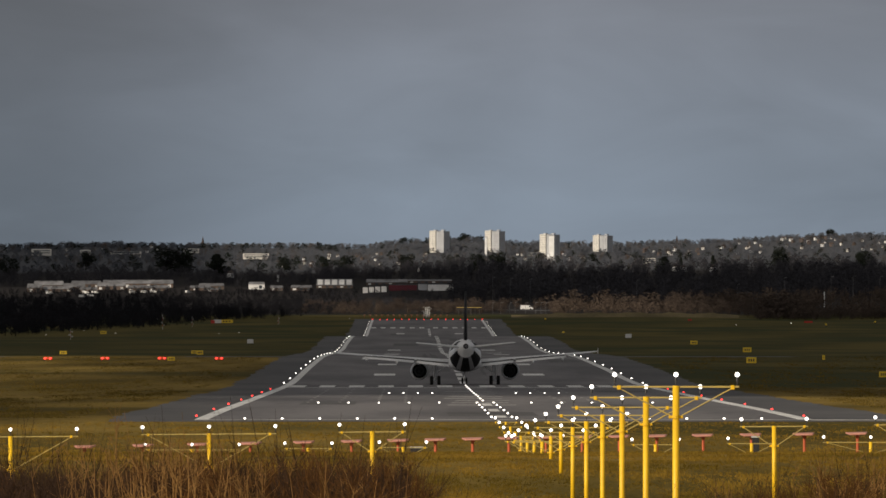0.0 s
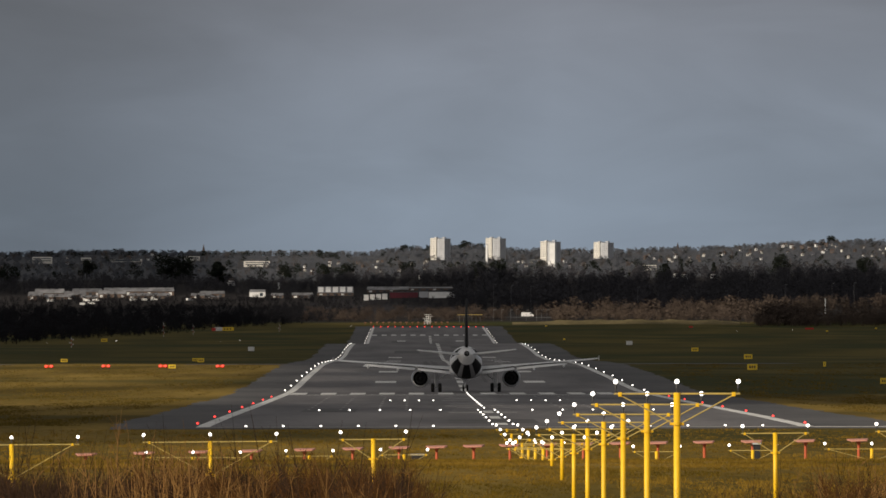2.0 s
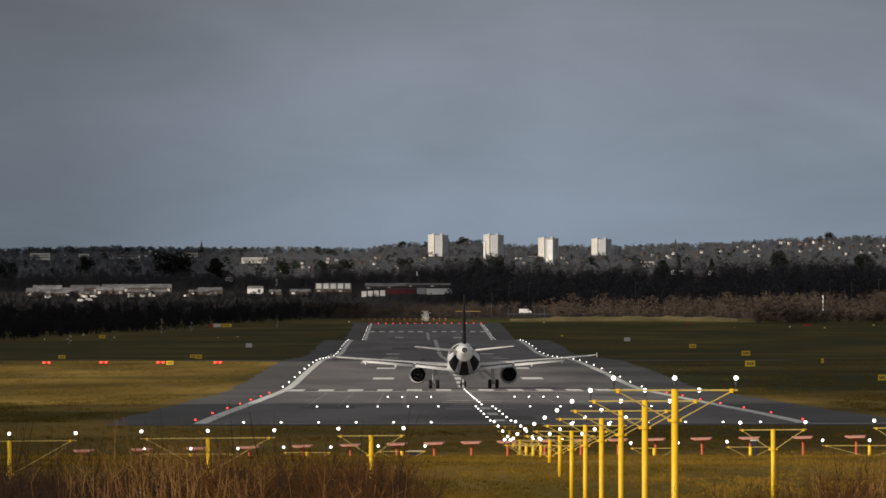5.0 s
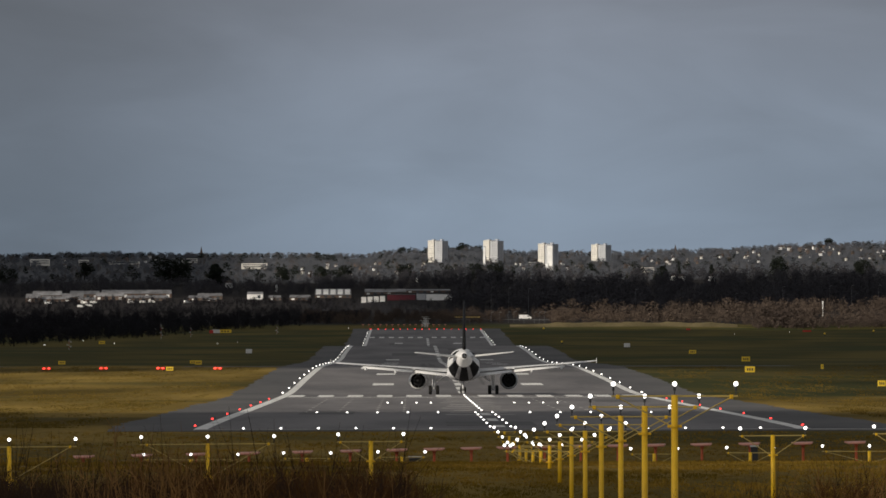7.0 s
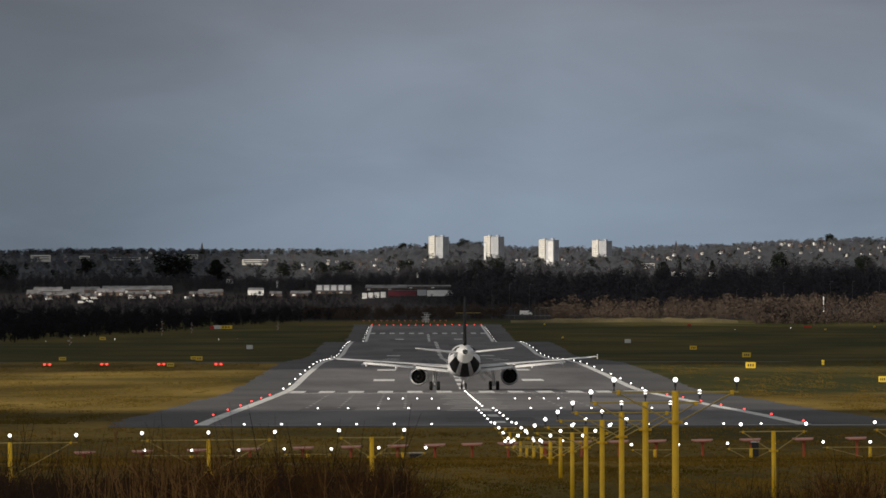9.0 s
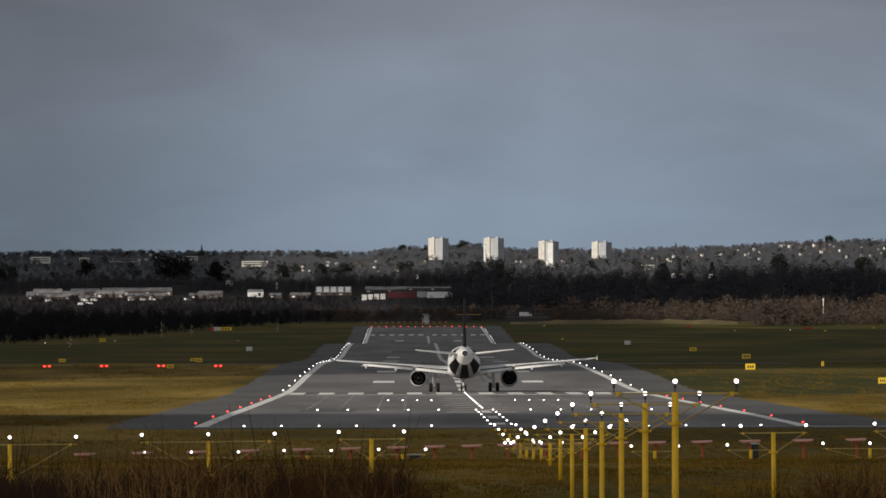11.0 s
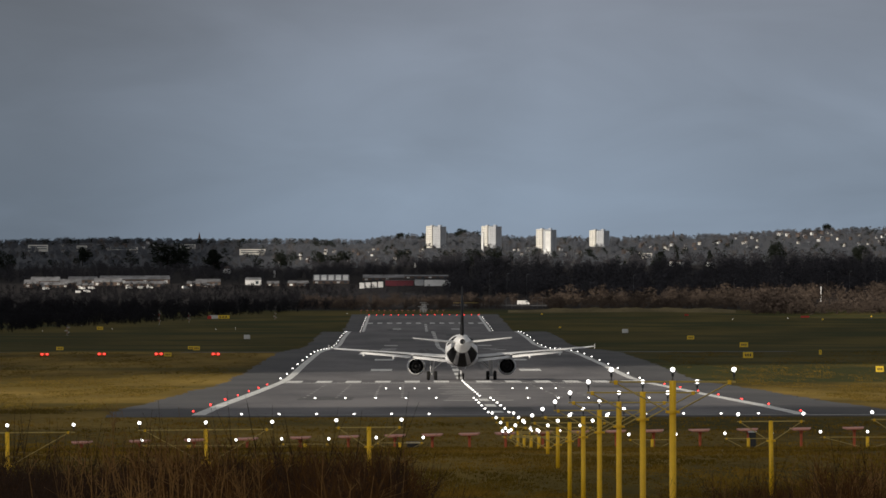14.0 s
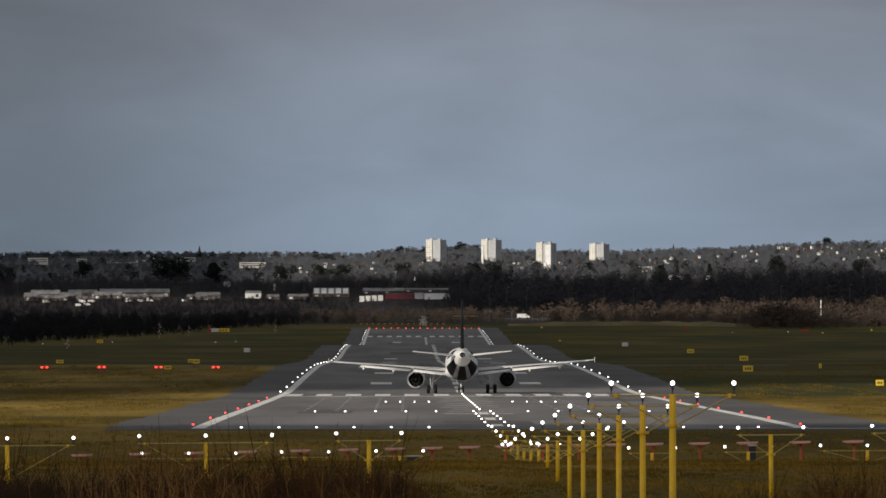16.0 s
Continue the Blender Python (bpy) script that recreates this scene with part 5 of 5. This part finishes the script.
def build_shrubs():
    rs = np.random.RandomState(21)
    brown, dark = "brown leafless shrub with dense upright twigs", "dark leafless shrub with tangled twigs"
    kinds = [shrub_kind(1, 4.0, 1.6, 15, M_TWIG, brown), shrub_kind(2, 4.0, 1.4, 14, M_TWIG, brown), shrub_kind(3, 4.0, 1.7, 15, M_TWIGDARK, dark), shrub_kind(4, 4.0, 1.3, 13, M_TWIGDARK, dark), shrub_kind(5, 4.6, 0.7, 8, M_SHOOT, "tall wispy sapling with pale brown shoots", True), shrub_kind(6, 4.6, 0.9, 9, M_SHOOT, "tall wispy sapling with pale brown shoots", True)]
    places = {k: [] for k in range(6)}

    def put(k, s, y, top):
        """Stands a shrub so that its tips reach a given line of sight; its size follows from the slope."""
        x = side_x(s, y)
        g = land(y, x)
        want = 10 - (top - 550) * y / LENS - g
        size = want / (4.0 if k < 4 else 4.6)
        places[k].append(Matrix.Translation((x, y, g)) @ Matrix.Rotation(rs.uniform(0, 6.28), 4, "Z") @ Matrix.Scale(size, 4))

    edge = lambda s: np.interp(s, (-40, 60, 150, 250, 330, 420, 520, 600, 690, 730), (815, 805, 822, 808, 800, 800, 808, 800, 806, 850))
    for i in range(170):
        s = rs.uniform(-50, 715)
        put(int(rs.choice((0, 1, 0, 1, 2, 3) if s > 220 else (0, 2, 3, 2, 3, 3))), s, rs.uniform(120, 260), edge(s) + abs(rs.normal()) * 16)
    for s in (70, 75, 440, 455, 520, 640, 655, 690):
        put(2 + int(rs.randint(2)), s + rs.uniform(-6, 6), rs.uniform(110, 160), edge(s) - rs.uniform(0, 14))
    for s in (120, 132, 180, 200, 225, 240, 255, 262, 270, 285, 292, 300, 318, 328, 335, 352, 360, 372, 390, 405, 150, 430, 455, 480, 610, 640, 655):
        put(4 + int(rs.randint(2)), s + rs.uniform(-8, 8), rs.uniform(110, 180), rs.uniform(702, 765) if 220 < s < 410 else rs.uniform(745, 790))
    for i in range(40):
        s = rs.uniform(1215, 1610)
        put(int(rs.choice((0, 1, 0, 2))), s, rs.uniform(130, 260), np.interp(s, (1215, 1300, 1420, 1500, 1600), (872, 858, 850, 812, 800)) + abs(rs.normal()) * 14)
    for s in (1450, 1480, 1497, 1520, 1545, 1560, 1290, 1330):
        put(4 + int(rs.randint(2)), s + rs.uniform(-8, 8), rs.uniform(110, 180), rs.uniform(770, 815) if s > 1400 else 835)
    for k, ms in places.items():
        kinds[k].matrix_world = ms[0]
        for m in ms[1:]:
            c = copy_thing(kinds[k], m)
            c.matrix_world = m


build_shrubs()


def blades(name, x, y, h, wide, m, mat, label, rs):
    """Tufts of m flat blades each at the places x, y."""
    z = np.array([land(b, a) for a, b in zip(x, y)])
    base = np.stack([x, y, z - 0.02], 1)[:, None] + rs.normal(size=(len(x), m, 3)) * (0.10 * wide, 0.10 * wide, 0)
    tip = base + np.stack([rs.normal(size=(len(x), m)) * 0.07 * wide, rs.normal(size=(len(x), m)) * 0.05, h[:, None] * rs.uniform(0.7, 1.3, (len(x), m))], 2)
    wd = rs.uniform(0.012, 0.03, (len(x), m, 1)) * wide * np.array((1, 0.2, 0))
    v = np.stack([base - wd, base + wd, tip], 2).reshape(-1, 3)
    c = len(v)
    me = bpy.data.meshes.new(name)
    me.vertices.add(c)
    me.vertices.foreach_set("co", v.astype(np.float32).ravel())
    me.loops.add(c)
    me.loops.foreach_set("vertex_index", np.arange(c, dtype=np.int32))
    me.polygons.add(c // 3)
    me.polygons.foreach_set("loop_start", np.arange(0, c, 3, dtype=np.int32))
    me.update(calc_edges=True)
    me.materials.append(mat)
    return tagged(new(name, me), label, "grass", kind="stuff")


def build_tussocks():
    """Coarse grass on the slope before the runway, and thinner tufts on the fields beside it."""
    rs = np.random.RandomState(5)
    n = 46000
    y = 392 + (664 - 392) * rs.uniform(0, 1, n) ** 1.9
    x = (rs.uniform(-60, 1640, n) - 726.4) * y / LENS
    clump = np.sin(x * 1.7) * np.sin(y * 0.31 + x * 0.4) + np.sin(x * 0.41 + 1) * np.sin(y * 0.13) + rs.normal(size=n) * 0.5
    blades("tussock_grass", x, y, np.clip(0.09 + 0.06 * clump, 0.03, 0.26), 1.0, 4, M_TUSSOCK, "coarse straw and green tussock grass", rs)
    n = 46000
    y = 690 + (1600 - 690) * rs.uniform(0, 1, n) ** 1.3
    x = (rs.uniform(-80, 1660, n) - 726.4) * y / LENS
    patch = np.sin(x * 0.23 + 2) * np.sin(y * 0.021) + np.sin(x * 0.9) * np.sin(y * 0.05 + 1) + rs.normal(size=n) * 0.4
    off = ((x < CL - 32.5) | (x > CL + 33.5)) & (patch > -0.2)
    blades("field_grass", x[off], y[off], np.clip(0.10 + 0.07 * patch[off], 0.04, 0.3), 2.2, 3, M_FIELD, "thin straw tufts in the airfield grass", rs)


build_tussocks()


# ---- unseen clouds put between the sun and the land, whose shade drifts over the airfield ----
M_CLOUD = material("pale_cloud", (0.80, 0.80, 0.82), 1.0, second=(0.70, 0.71, 0.74), scale=0.01, fine=0.05, spec=0.0)
_nt = M_CLOUD.node_tree  # thin cloud: part of the sunlight comes through
_mix, _clear = _nt.nodes.new("ShaderNodeMixShader"), _nt.nodes.new("ShaderNodeBsdfTransparent")
_mix.inputs[0].default_value = 0.74
_nt.links.new(_clear.outputs[0], _mix.inputs[1])
_nt.links.new(_nt.nodes["Principled BSDF"].outputs[0], _mix.inputs[2])
_nt.links.new(_mix.outputs[0], _nt.nodes["Material Output"].inputs["Surface"])
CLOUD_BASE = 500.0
SUNWARD = -SUN_DIR * (CLOUD_BASE / -SUN_DIR.z)  # from a shaded place up to the cloud that shades it


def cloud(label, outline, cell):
    """A flat-based cloud bank, unseen, with a ragged rim that swells up inside; the outline is that of the shade wanted
    on the land.
    """
    ring = np.array(outline, float)
    nxt = np.roll(ring, -1, 0)
    lo, hi = ring.min(0) - cell, ring.max(0) + cell
    nx, ny = (np.ceil((hi - lo) / cell).astype(int) + 1)
    gx, gy = np.meshgrid(lo[0] + cell * np.arange(nx), lo[1] + cell * np.arange(ny), indexing="ij")
    wob = np.array([[noise.noise((a * 0.012, b * 0.009, 3.0)) for b in gy[0]] for a in gx[:, 0]])
    px, py = gx + 26 * wob, gy - 34 * wob
    inside = np.zeros(gx.shape, bool)
    rim = np.full(gx.shape, 1e9)
    for (ax, ay), (bx, by) in zip(ring, nxt):
        cross = (ay > py) != (by > py)
        inside ^= cross & (px < (bx - ax) * (py - ay) / (by - ay if by != ay else 1e-9) + ax)
        k = np.clip(((px - ax) * (bx - ax) + (py - ay) * (by - ay)) / ((bx - ax) ** 2 + (by - ay) ** 2), 0, 1)
        rim = np.minimum(rim, np.hypot(px - ax - k * (bx - ax), py - ay - k * (by - ay)))
    swell = 2.0 + 45 * np.clip((rim - 60) / 220, 0, 1) * (0.8 + 0.5 * wob)
    at = lambda i, j, up: (gx[i, j] + SUNWARD.x, gy[i, j] + SUNWARD.y, CLOUD_BASE + (swell[i, j] if up else -2.0))
    v, f, seen = [], [], {}

    def point(i, j, up):
        if (i, j, up) not in seen:
            seen[i, j, up] = len(v)
            v.append(at(i, j, up))
        return seen[i, j, up]

    for i in range(nx - 1):
        for j in range(ny - 1):
            if inside[i, j]:
                c = ((i, j), (i + 1, j), (i + 1, j + 1), (i, j + 1))
                f.append([point(a, b, True) for a, b in c])
                f.append([point(a, b, False) for a, b in reversed(c)])
                for k, (di, dj) in enumerate(((0, -1), (1, 0), (0, 1), (-1, 0))):
                    if not inside[i + di, j + dj]:
                        (a, b), (c2, d2) = c[k], c[(k + 1) % 4]
                        f.append([point(a, b, False), point(c2, d2, False), point(c2, d2, True), point(a, b, True)])
    return tagged(smooth(raw("cloud", v, f, M_CLOUD)), label, "cloud", kind="stuff")


CLOUD_NEAR = cloud("grey cloud bank out of view, shaped to shade the foreground", ((-92, -300), (-95, 640), (-35, 700), (-30, 930), (-80, 965), (-400, 965), (-700, 700), (-600, -300)), 12.0)
CLOUD_FIELD = cloud("long grey cloud bank out of view, shaped to shade the airfield", ((-45, 950), (300, 900), (500, 4060), (155, 4060), (140, 3850), (-70, 3830), (-80, 4180), (-700, 4180), (-700, 1290), (-330, 1290), (-280, 1480), (-190, 1600), (-120, 1690), (-60, 1640)), 15.0)
CLOUD_HILL = cloud("grey cloud bank out of view, shaped to shade hill and middle wood", ((30, 4080), (500, 4080), (500, 4415), (10, 4430), (-30, 4460), (-25, 5200), (-600, 5200), (-600, 4330), (10, 4300)), 10.0)
WIND = Vector((17.0, -17.0, 0.0))  # metres a second


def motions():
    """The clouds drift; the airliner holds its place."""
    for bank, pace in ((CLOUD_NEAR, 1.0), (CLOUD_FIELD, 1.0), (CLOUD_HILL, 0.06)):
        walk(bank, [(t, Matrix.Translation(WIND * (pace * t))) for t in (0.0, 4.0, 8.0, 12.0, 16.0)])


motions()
